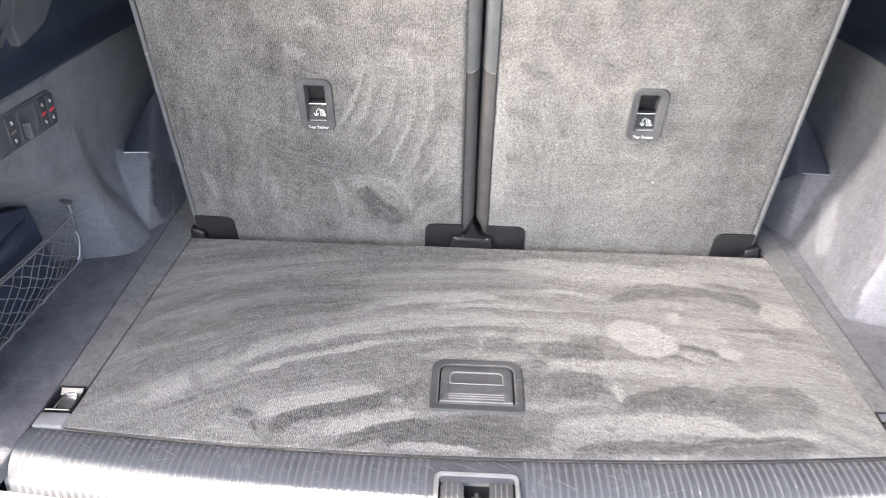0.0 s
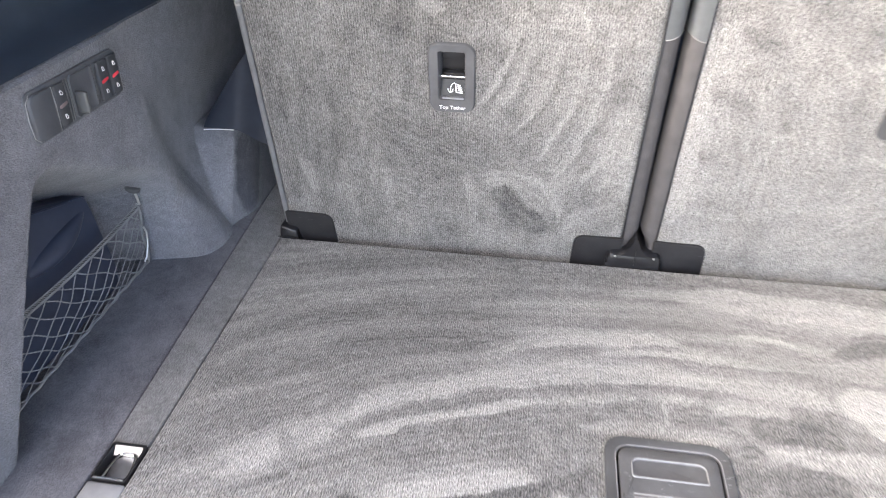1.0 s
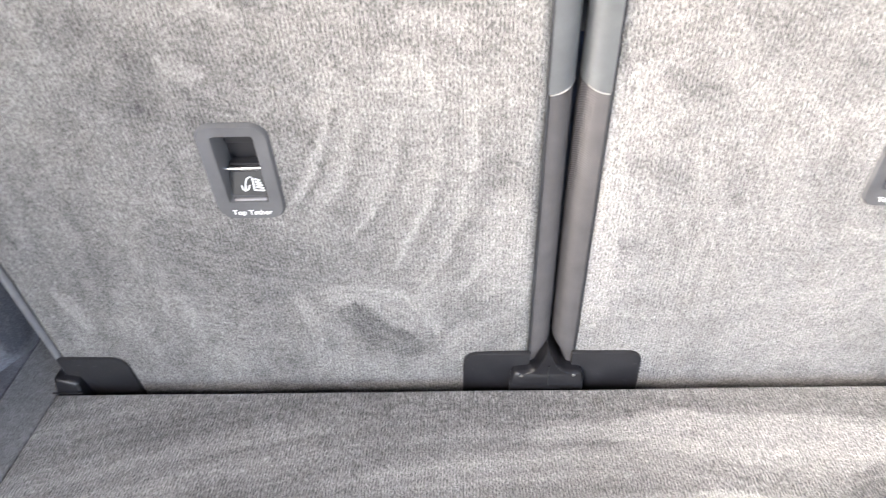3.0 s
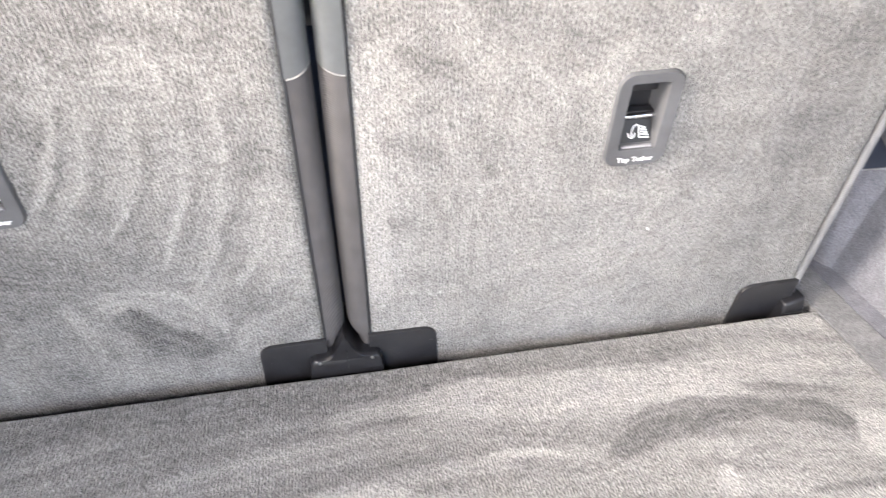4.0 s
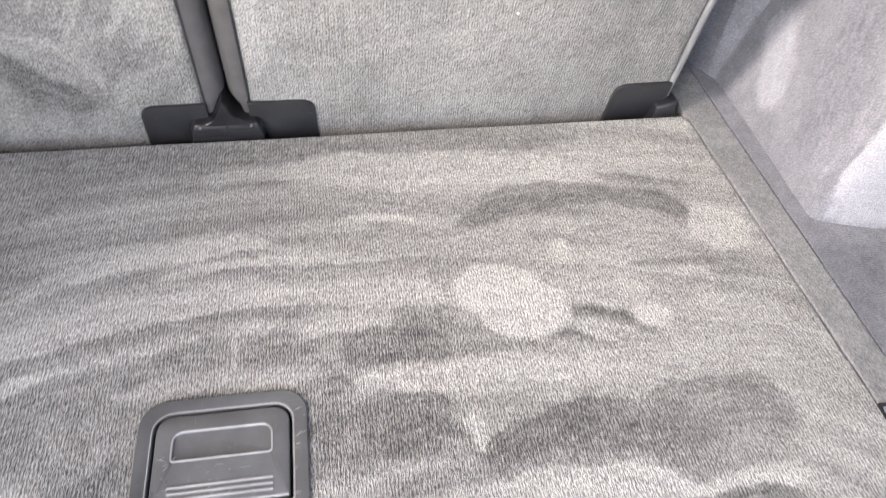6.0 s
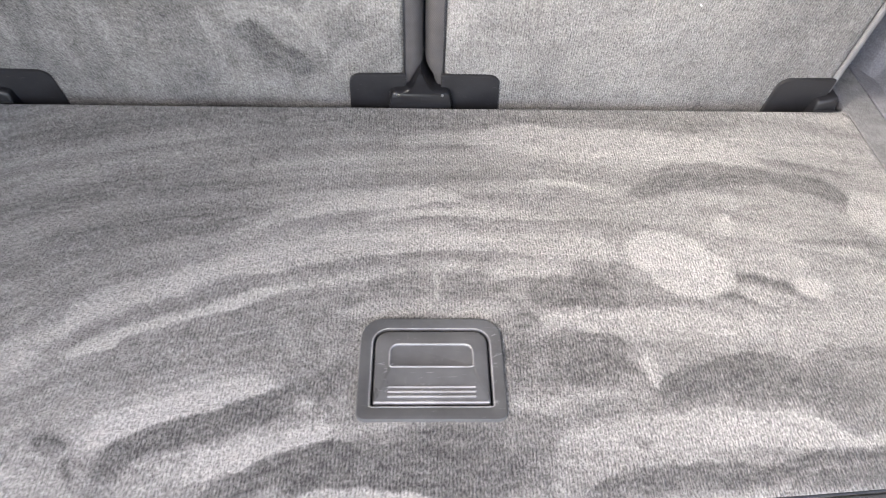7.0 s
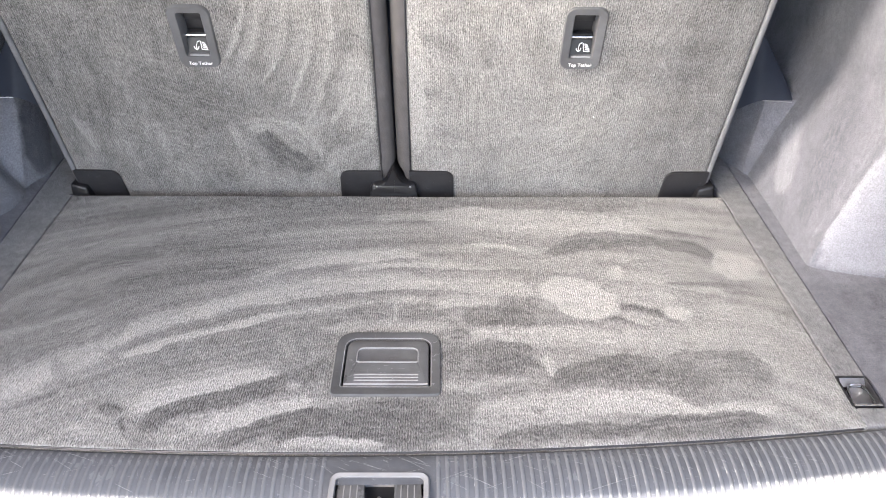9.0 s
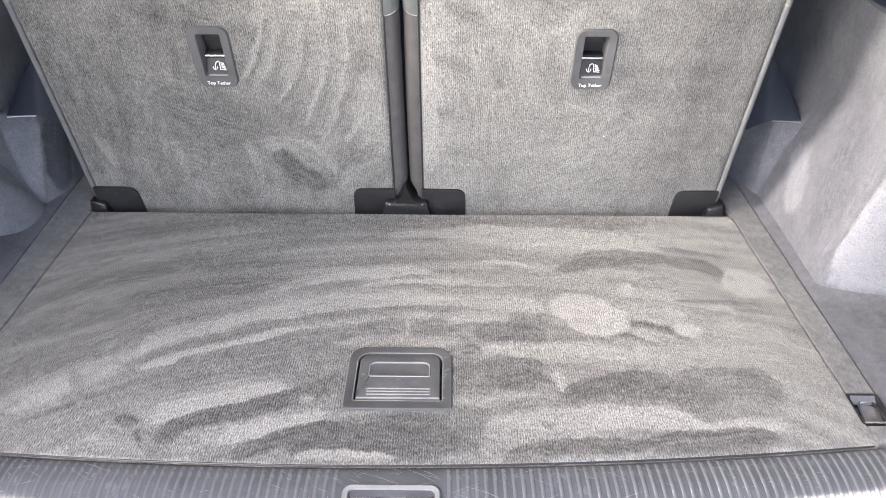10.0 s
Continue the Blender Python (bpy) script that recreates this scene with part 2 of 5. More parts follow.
def sheet(point, us, vs, keep=None):
    """A grid of point(u, v) over the values us and vs."""
    bm = bmesh.new()
    rows = [[bm.verts.new(point(u, v)) for u in us] for v in vs]
    for j in range(len(vs) - 1):
        for i in range(len(us) - 1):
            if keep is None or keep((us[i] + us[i + 1]) / 2, (vs[j] + vs[j + 1]) / 2):
                bm.faces.new((rows[j][i], rows[j][i + 1], rows[j + 1][i + 1], rows[j + 1][i]))
    return bm


def step(x, a, b):
    k = min(1.0, max(0.0, (x - a) / (b - a)))
    return k * k * (3 - 2 * k)


def spread(a, b, n):
    return [a + (b - a) * i / (n - 1) for i in range(n)]


def drift(x, y, seed):
    """Smooth noise from -1 to 1 over arrays of places."""
    xi, yi = np.floor(x), np.floor(y)
    fx, fy = x - xi, y - yi
    u, v = fx * fx * fx * (fx * (fx * 6 - 15) + 10), fy * fy * fy * (fy * (fy * 6 - 15) + 10)

    def corner(i, j):
        a = np.sin((xi + i) * 127.1 + (yi + j) * 311.7 + seed * 74.7) * 43758.5453
        a = (a - np.floor(a)) * 2 * math.pi
        return np.cos(a) * (fx - i) + np.sin(a) * (fy - j)

    low = corner(0, 0) * (1 - u) + corner(1, 0) * u
    high = corner(0, 1) * (1 - u) + corner(1, 1) * u
    return 1.5 * (low * (1 - v) + high * v)


def smooth(k):
    k = np.clip(k, 0, 1)
    return k * k * (3 - 2 * k)


def sweep(marks, start, middle, end, half, value, near, far):
    """One swipe of the brush along a bow through three places: half its width, the nap it leaves, and how soft its two edges are."""
    marks.append((start, middle, end, half, value, near, far))


def dab(marks, centre, rx, ry, value, edge):
    """A pressed patch of nap."""
    marks.append((centre, rx, ry, value, edge))


def nap_field(ob, flat, marks, base, seed, jitter=1.0, contrast=1.3):
    """Which way the pile lies, from 0 (dark) to 1 (light), with some light and shade painted in: the brush marks laid
    one over another on a streaky ground.
    """
    me = ob.data
    co = np.zeros(len(me.vertices) * 3)
    me.vertices.foreach_get("co", co)
    x, y = co[flat[0]::3], co[flat[1]::3]
    out = base(x, y)
    for k, (scale, size) in enumerate(((11, 0.0050), (45, 0.0032), (170, 0.0018))):
        x, y = x + jitter * size * drift(x * scale, y * scale, seed + k), y + jitter * size * drift(x * scale, y * scale, seed + 9 + k)
    for n, mark in enumerate(marks):
        if len(mark) == 5:
            (cx, cy), rx, ry, value, edge = mark
            away = (1 - np.hypot((x - cx) / rx, (y - cy) / ry)) * min(rx, ry)
            out += (value + 0.10 * drift(x * 60, y * 60, n) + 0.10 * drift(x * 22, y * 30, n + 3) - out) * 0.9 * smooth(away / edge + 0.5)
            continue
        (x0, y0), (x1, y1), (x2, y2), half, value, near, far = mark
        pad = 1.4 * half + 0.02
        box_of = (x > min(x0, x1, x2) - pad) & (x < max(x0, x1, x2) + pad) & (y > min(y0, y1, y2) - pad) & (y < max(y0, y1, y2) + pad)
        at = np.nonzero(box_of)[0]
        if not len(at):
            continue
        px, py = x[at], y[at]
        bow = [((1 - t) ** 2 * x0 + 2 * t * (1 - t) * (2 * x1 - (x0 + x2) / 2) + t * t * x2, (1 - t) ** 2 * y0 + 2 * t * (1 - t) * (2 * y1 - (y0 + y2) / 2) + t * t * y2) for t in np.linspace(0, 1, 17)]
        best, side, along = np.full(len(at), 9.0), np.zeros(len(at)), np.zeros(len(at))
        for k in range(16):
            (ax, ay), (bx, by) = bow[k], bow[k + 1]
            dx, dy = bx - ax, by - ay
            f = np.clip(((px - ax) * dx + (py - ay) * dy) / (dx * dx + dy * dy), 0, 1)
            ox, oy = px - ax - f * dx, py - ay - f * dy
            dist = np.hypot(ox, oy)
            nearer = dist < best
            best = np.where(nearer, dist, best)
            side = np.where(nearer, np.sign(dx * oy - dy * ox), side)
            along = np.where(nearer, (k + f) / 16, along)
        length = math.hypot(x2 - x0, y2 - y0)
        off = best * side
        ends = smooth(np.minimum(along, 1 - along) / 0.25)
        wide = half * (0.5 + 0.6 * ends)
        streak = drift(off * 210, along * length * 16, n + seed) + 0.6 * drift(off * 480, along * length * 30, n + seed + 40)
        cover = smooth((wide - off) / min(near, 2 * half) + 0.45 + 0.12 * streak) * smooth((wide + off) / min(far, 2 * half) + 0.45 + 0.12 * streak)
        cover *= smooth(np.minimum(along, 1 - along) / 0.11 + 0.15 * streak)
        out[at] += (value + 0.13 * streak - out[at]) * 0.92 * cover
    out = 0.47 + (out - 0.47) * contrast
    layer = me.attributes.new("nap", "FLOAT", "POINT")
    layer.data.foreach_set("value", np.clip(out, 0, 1).astype(np.float32))
    return ob


# ---- the shell of the boot ----
XC = 0.025          # middle of the car
LEAN_BACK = 12.13   # the seat backs lean towards the tailgate


def front_edge(x):
    """Where the load floor meets the sill, bowed in plan."""
    return 0.687 + 0.083 * (x + 0.05) ** 2


def right_edge(y):
    return 0.611 + 0.017 * (1.247 - y) / 0.52


def wall_out(y, z, side):
    """Distance of the carpeted side lining from the middle of the car. side: -1 left, 1 right."""
    base = 0.722
    grain = 0.004 * noise.noise(Vector((y * 6, z * 6, side)))
    zp = max(0.0, z)
    if side < 0:
        front = 0.757 + 0.56 * z
        top = 0.262 - 0.55 * max(0.0, y - 0.95)
        pocket = step(y, front - 0.012, front + 0.02) * step(1.19 - y, 0, 0.05) * step(top - z, -0.020, 0.05)
        foot = 1.122 + 0.50 * z
        arch = step(y, foot, foot + 0.105)
        low = min(base, 0.676 + 0.34 * zp)
        out = (base + 0.125 * pocket) * (1 - arch) + low * arch
        # crease, hollow, then the rounded column under the wheel-arch cap
        bend = 1.262 - 0.44 * z
        out += (0.020 + 0.06 * min(zp, 0.2)) * step(y, bend - 0.016, bend + 0.045 + 0.12 * zp) * (0.35 + 0.65 * step(0.30 - z, 0, 0.14))
        edge = 1.264 + 0.46 * z
        under = step(0.154 - z, -0.003, 0.003)
        inward = (out - 0.686 - 0.02 * zp) * step(y, edge, edge + 0.014) + 0.022 * step(y, edge + 0.010, edge + 0.085)
        return out - max(0.0, inward) * under + grain
    # upright corner of the wheel arch and its face towards the tailgate
    pocket = step(y, 0.74, 0.77) * step(0.27 - z, -0.01, 0.05)
    arch = step(y, 1.005 + 0.05 * z, 1.056 + 0.05 * z) ** 0.6
    low = min(0.662 + 0.26 * zp, base)
    out = (base + 0.120 * pocket) * (1 - arch) + low * arch
    out += 0.012 * step(y, 1.20, 1.36) * step(z, 0.08, 0.20)
    inward = (out - 0.655 - 0.05 * zp) * step(y, 1.332, 1.350) + 0.030 * step(y, 1.340, 1.42)
    return out - max(0.0, inward) * step(0.156 - z, -0.003, 0.003) + grain


def side_wall(name, side, label, marks):
    ys = spread(0.60, 1.24, 150) + spread(1.2425, 1.42, 72) + spread(1.426, 1.62, 30)
    zs = spread(-0.03, 0.145, 32) + spread(0.1475, 0.1625, 11) + spread(0.168, 0.378, 34)
    bm = sheet(lambda y, z: (XC + side * wall_out(y, z, side), y, z), ys, zs)
    edge = [e for e in bm.edges if e.is_boundary and all(v.co.z > 0.377 for v in e.verts)]
    lip = bmesh.ops.extrude_edge_only(bm, edges=edge)["geom"]
    bmesh.ops.translate(bm, vec=(side * 0.012, 0, 0.006), verts=[v for v in lip if isinstance(v, bmesh.types.BMVert)])
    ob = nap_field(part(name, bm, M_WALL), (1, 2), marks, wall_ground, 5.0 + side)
    return tagged(ob, label, "side lining", kind="structure")


def wall_ground(y, z):
    return 0.43 + 0.10 * drift(y * 9, z * 6, 12.0) + 0.07 * drift(y * 24, z * 17, 14.0) + 0.04 * drift(y * 70, z * 40, 15.0)


WALL_LEFT, WALL_RIGHT = [], []
# pale sweep paints in the lit patch on the wheel arch
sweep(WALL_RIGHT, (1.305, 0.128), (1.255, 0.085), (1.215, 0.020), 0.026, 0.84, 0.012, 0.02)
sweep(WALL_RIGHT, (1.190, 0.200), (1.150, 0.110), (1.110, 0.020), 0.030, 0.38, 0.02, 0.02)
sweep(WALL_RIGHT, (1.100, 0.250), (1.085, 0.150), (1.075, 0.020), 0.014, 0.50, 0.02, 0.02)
# arch side facing the tailgate painted bright, as if well lit
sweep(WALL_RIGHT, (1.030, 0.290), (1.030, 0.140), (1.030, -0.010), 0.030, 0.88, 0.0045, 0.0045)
# highlight painted on the column's front, then the shade on its inner side
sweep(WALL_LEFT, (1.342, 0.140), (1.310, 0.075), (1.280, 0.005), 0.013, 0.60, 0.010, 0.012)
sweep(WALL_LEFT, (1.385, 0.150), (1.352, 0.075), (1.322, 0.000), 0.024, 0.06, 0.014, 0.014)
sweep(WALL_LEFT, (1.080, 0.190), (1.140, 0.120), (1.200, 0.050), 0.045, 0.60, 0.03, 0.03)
# darker sweep paints in the shade along the crease
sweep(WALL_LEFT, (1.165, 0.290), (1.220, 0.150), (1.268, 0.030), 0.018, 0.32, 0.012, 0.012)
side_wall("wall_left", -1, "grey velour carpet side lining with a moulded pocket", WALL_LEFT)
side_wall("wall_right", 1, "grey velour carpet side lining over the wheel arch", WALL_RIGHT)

# flat carpet beside the strips, and the dark well below everything
def floor_side_ground(x, y):
    """Mottled carpet on a dark base; shade in the right pocket is painted in."""
    return 0.30 + 0.15 * smooth((y - 1.0) / 0.06) * smooth(x * 9) + 0.10 * drift(x * 14, y * 11, 21.0) + 0.08 * drift(x * 40, y * 34, 22.0) + 0.05 * drift(x * 110, y * 90, 23.0)


def beside(name, side):
    def at(u, v):
        y = 0.616 + 0.844 * v
        if side < 0:
            x = -0.6118 - 0.025 * max(0, y - 0.793) / 0.567 - 0.26 * u
        else:
            x = 0.6645 - 0.004 * max(0, y - 0.811) / 0.55 + 0.26 * u
        g = min(0.26 * u, 0.003) / 0.003
        return (x, y, -0.0012 - 0.003 * (1 - math.sqrt(max(0, 1 - (1 - g) ** 2))) + 0.0012 * noise.noise(Vector((x * 8, y * 8, 3))))

    bm = sheet(at, [0, 0.002, 0.005, 0.009, 0.014, 0.02] + spread(0.03, 1, 36), spread(0, 1, 90))
    rim = bmesh.ops.extrude_edge_only(bm, edges=[e for e in bm.edges if e.is_boundary])["geom"]
    bmesh.ops.translate(bm, vec=(0, 0, -0.02), verts=[v for v in rim if isinstance(v, bmesh.types.BMVert)])
    ob = nap_field(part(name, bm, M_WALL), (0, 1), [], floor_side_ground, 9.0 + side)
    tagged(ob, "flat grey carpet beside the load floor", "boot floor", kind="structure")


beside("floor_left", -1)
beside("floor_right", 1)
ob = part("floor", box(1.9, 2.6, 0.03, (XC, 1.75, -0.14)), M_DARK)
tagged(ob, "dark well under the load floor", "boot floor", kind="structure")

# upper side trim, pillars, glass, roof: they close the car round the boot
for side, tag in ((-1, "left"), (1, "right")):
    shelf = [(0.726, 0.384), (0.735, 0.388), (0.760, 0.391), (0.785, 0.397), (0.795, 0.41), (0.800, 0.45), (0.800, 0.50), (0.79, 0.545)]
    bm = sheet(lambda k, y: (XC + side * shelf[int(k)][0], y, shelf[int(k)][1] - 0.05 * max(0, y - 1.2) ** 2), list(range(len(shelf))), spread(0.60, 2.6, 40))
    tagged(part("trim_" + tag, bm, M_DARK), "smooth dark plastic upper side trim", "trim", kind="structure")
    bm = box(0.06, 0.32, 0.62, (XC + side * 0.80, 0.62, 0.72), 0.02)
    tagged(part("pillar_" + tag, bm, M_PILLAR), "grey plastic rear pillar trim", "pillar", kind="structure")
    bm = box(0.05, 0.22, 0.56, (XC + side * 0.80, 1.72, 0.74), 0.02)
    tagged(part("pillar_" + tag, bm, M_PILLAR), "grey plastic pillar trim", "pillar", kind="structure")
    bm = box(0.006, 1.9, 0.46, (XC + side * 0.805, 1.75, 0.76))
    pane = part("window_" + tag, bm, M_GLASS)
    tagged(pane, "dark tinted side window glass", "window", kind="structure")
    bm = box(0.03, 3.2, 0.80, (XC + side * 0.92, 1.9, 0.22), 0.01)
    tagged(part("body_side_" + tag, bm, M_PAINT), "silver painted body side", "car body", kind="structure")
bm = sheet(lambda x, y: (XC + x, y, 1.00 - 0.06 * (x / 0.8) ** 2 + 0.0 * y), spread(-0.86, 0.86, 24), spread(0.62, 3.4, 24))
bmesh.ops.solidify(bm, geom=bm.faces[:], thickness=0.03)
tagged(part("ceiling", bm, M_HEAD), "dark grey cloth headliner", "ceiling", kind="structure")
bm = box(1.8, 0.04, 1.3, (XC, 3.2, 0.40))
tagged(part("wall_front", bm, M_DARKVINYL), "dark cabin end", "wall", kind="structure")


def tailgate_edge(x):
    return -0.173 + 0.15 * (x + 0.13) ** 2


bm = sheet(lambda x, s: (XC + x, 0.70 + (tailgate_edge(x) - 0.70) * s, 0.99 + 0.34 * s - 0.10 * s * s - 0.04 * x * x), spread(-0.97, 0.97, 40), spread(0, 1, 16))
bmesh.ops.solidify(bm, geom=bm.faces[:], thickness=0.04)
tagged(part("tailgate", bm, M_DARK), "raised tailgate with dark plastic inner lining", "tailgate", kind="structure")

bm = bmesh.new()
bmesh.ops.create_grid(bm, x_segments=60, y_segments=60, size=400, matrix=Matrix.Translation((0, 0, -0.78)))
tagged(part("ground", bm, M_GROUND), "light concrete ground behind the car", "ground", kind="structure")

# ---- load floor with its pull handle ----
FLOOR = []
# broad grounds
sweep(FLOOR, (-0.300, 1.224), (0.044, 1.218), (0.532, 1.225), 0.0215, 0.38, 0.03, 0.03)
sweep(FLOOR, (-0.567, 0.882), (-0.470, 1.018), (-0.193, 1.105), 0.0729, 0.36, 0.03, 0.03)
sweep(FLOOR, (-0.523, 0.763), (-0.439, 0.872), (-0.252, 0.983), 0.0379, 0.4, 0.03, 0.03)
sweep(FLOOR, (-0.293, 0.793), (-0.170, 0.844), (-0.077, 0.880), 0.0437, 0.4, 0.03, 0.03)
# back arcs
sweep(FLOOR, (-0.601, 1.019), (-0.436, 1.112), (-0.116, 1.183), 0.0142, 0.52, 0.03, 0.03)
sweep(FLOOR, (-0.591, 0.963), (-0.480, 1.069), (-0.277, 1.154), 0.0119, 0.5, 0.012, 0.03)
sweep(FLOOR, (-0.525, 0.984), (-0.406, 1.067), (-0.126, 1.105), 0.0188, 0.32, 0.03, 0.012)
sweep(FLOOR, (-0.557, 0.921), (-0.465, 1.007), (-0.270, 1.073), 0.0123, 0.5, 0.03, 0.03)
sweep(FLOOR, (-0.477, 0.936), (-0.386, 1.024), (-0.091, 1.086), 0.0113, 0.48, 0.012, 0.03)
sweep(FLOOR, (-0.420, 0.984), (-0.294, 1.036), (-0.089, 1.048), 0.0174, 0.3, 0.03, 0.03)
sweep(FLOOR, (0.062, 1.187), (0.265, 1.176), (0.478, 1.144), 0.0299, 0.74, 0.012, 0.03)
sweep(FLOOR, (-0.045, 1.173), (0.133, 1.191), (0.326, 1.167), 0.0120, 0.66, 0.03, 0.012)
sweep(FLOOR, (0.094, 1.135), (0.196, 1.126), (0.278, 1.102), 0.0167, 0.46, 0.03, 0.03)
sweep(FLOOR, (0.139, 1.104), (0.189, 1.100), (0.241, 1.084), 0.0060, 0.78, 0.0045, 0.012)
sweep(FLOOR, (0.158, 1.091), (0.216, 1.081), (0.254, 1.063), 0.0091, 0.44, 0.012, 0.03)
# upper stripes, middle
sweep(FLOOR, (-0.197, 1.018), (-0.106, 1.056), (0.024, 1.069), 0.0135, 0.66, 0.03, 0.012)
sweep(FLOOR, (-0.143, 1.032), (-0.041, 1.071), (0.082, 1.074), 0.0114, 0.8, 0.012, 0.0045)
sweep(FLOOR, (-0.041, 1.067), (-0.019, 1.065), (-0.000, 1.066), 0.0080, 0.92, 0.012, 0.012)
sweep(FLOOR, (-0.118, 1.018), (-0.024, 1.046), (0.089, 1.056), 0.0074, 0.42, 0.0045, 0.012)
sweep(FLOOR, (-0.056, 1.035), (0.048, 1.052), (0.202, 1.043), 0.0075, 0.78, 0.012, 0.0045)
sweep(FLOOR, (0.066, 1.072), (0.122, 1.057), (0.170, 1.051), 0.0061, 0.62, 0.012, 0.0045)
sweep(FLOOR, (-0.086, 1.012), (0.040, 1.031), (0.247, 1.021), 0.0095, 0.46, 0.012, 0.012)
# broad bright arc across
sweep(FLOOR, (-0.494, 0.767), (-0.420, 0.823), (-0.326, 0.891), 0.0232, 0.74, 0.03, 0.012)
sweep(FLOOR, (-0.477, 0.772), (-0.447, 0.791), (-0.409, 0.827), 0.0107, 0.88, 0.012, 0.012)
sweep(FLOOR, (-0.362, 0.872), (-0.257, 0.932), (-0.130, 0.978), 0.0225, 0.8, 0.03, 0.012)
sweep(FLOOR, (-0.202, 0.956), (-0.070, 0.994), (0.117, 0.998), 0.0250, 0.76, 0.03, 0.0045)
sweep(FLOOR, (0.055, 0.998), (0.164, 0.996), (0.248, 0.987), 0.0196, 0.68, 0.03, 0.0045)
sweep(FLOOR, (-0.142, 0.948), (0.008, 0.979), (0.199, 0.973), 0.0075, 0.36, 0.0045, 0.03)
# thin crisp bright stripe
sweep(FLOOR, (-0.368, 0.845), (-0.272, 0.902), (-0.142, 0.953), 0.0090, 0.4, 0.03, 0.012)
sweep(FLOOR, (-0.340, 0.844), (-0.247, 0.885), (-0.118, 0.935), 0.0086, 0.92, 0.012, 0.0045)
sweep(FLOOR, (-0.153, 0.923), (-0.074, 0.946), (0.015, 0.960), 0.0060, 0.72, 0.012, 0.0045)
sweep(FLOOR, (0.008, 0.960), (0.061, 0.961), (0.106, 0.953), 0.0065, 0.66, 0.012, 0.0045)
sweep(FLOOR, (-0.304, 0.836), (-0.189, 0.877), (-0.043, 0.909), 0.0212, 0.42, 0.0045, 0.03)
sweep(FLOOR, (-0.044, 0.931), (-0.007, 0.939), (0.029, 0.934), 0.0155, 0.4, 0.012, 0.012)
sweep(FLOOR, (0.037, 0.931), (0.075, 0.939), (0.115, 0.933), 0.0165, 0.38, 0.012, 0.012)
sweep(FLOOR, (0.033, 0.958), (0.036, 0.934), (0.038, 0.907), 0.0020, 0.7, 0.012, 0.012)
sweep(FLOOR, (-0.079, 0.899), (0.022, 0.909), (0.123, 0.902), 0.0100, 0.66, 0.012, 0.012)
sweep(FLOOR, (-0.135, 0.890), (-0.111, 0.861), (-0.105, 0.843), 0.0095, 0.52, 0.012, 0.012)
# lens and dark patch right of the middle
sweep(FLOOR, (0.083, 0.950), (0.137, 0.962), (0.193, 0.956), 0.0144, 0.7, 0.03, 0.0045)
sweep(FLOOR, (0.129, 0.918), (0.186, 0.930), (0.247, 0.922), 0.0204, 0.27, 0.012, 0.012)
sweep(FLOOR, (0.191, 0.966), (0.220, 0.960), (0.243, 0.949), 0.0130, 0.34, 0.012, 0.012)
sweep(FLOOR, (0.236, 0.923), (0.292, 0.908), (0.349, 0.902), 0.0123, 0.34, 0.0045, 0.012)
# light band across right
sweep(FLOOR, (0.129, 0.887), (0.266, 0.890), (0.429, 0.879), 0.0166, 0.7, 0.012, 0.03)
sweep(FLOOR, (0.393, 0.878), (0.481, 0.881), (0.581, 0.879), 0.0215, 0.62, 0.03, 0.03)
sweep(FLOOR, (0.313, 0.902), (0.399, 0.897), (0.489, 0.902), 0.0120, 0.58, 0.03, 0.03)
# dark steps right of the handle
sweep(FLOOR, (0.111, 0.881), (0.126, 0.887), (0.134, 0.879), 0.0105, 0.3, 0.0045, 0.012)
sweep(FLOOR, (0.103, 0.833), (0.115, 0.847), (0.132, 0.851), 0.0176, 0.32, 0.012, 0.03)
sweep(FLOOR, (0.125, 0.842), (0.176, 0.860), (0.240, 0.849), 0.0183, 0.3, 0.0045, 0.03)
sweep(FLOOR, (0.159, 0.817), (0.199, 0.833), (0.240, 0.817), 0.0180, 0.27, 0.012, 0.012)
sweep(FLOOR, (0.210, 0.815), (0.224, 0.817), (0.236, 0.813), 0.0081, 0.44, 0.012, 0.012)
sweep(FLOOR, (0.100, 0.799), (0.139, 0.791), (0.206, 0.795), 0.0085, 0.66, 0.03, 0.0045)
sweep(FLOOR, (0.132, 0.787), (0.167, 0.797), (0.234, 0.802), 0.0069, 0.58, 0.012, 0.012)
sweep(FLOOR, (0.243, 0.850), (0.248, 0.828), (0.252, 0.805), 0.0065, 0.76, 0.0045, 0.0045)
sweep(FLOOR, (0.136, 0.767), (0.204, 0.784), (0.283, 0.785), 0.0127, 0.38, 0.012, 0.012)
# great dark swipe right, with its crisp upper edge
sweep(FLOOR, (0.246, 0.790), (0.306, 0.820), (0.413, 0.833), 0.0186, 0.24, 0.0045, 0.03)
sweep(FLOOR, (0.399, 0.832), (0.478, 0.822), (0.551, 0.815), 0.0327, 0.34, 0.0045, 0.03)
sweep(FLOOR, (0.302, 0.806), (0.385, 0.813), (0.471, 0.789), 0.0226, 0.28, 0.03, 0.03)
sweep(FLOOR, (0.379, 0.773), (0.448, 0.766), (0.515, 0.768), 0.0127, 0.34, 0.03, 0.012)
sweep(FLOOR, (0.432, 0.866), (0.462, 0.872), (0.517, 0.866), 0.0095, 0.56, 0.03, 0.03)
sweep(FLOOR, (0.440, 0.840), (0.463, 0.836), (0.489, 0.840), 0.0090, 0.42, 0.012, 0.012)
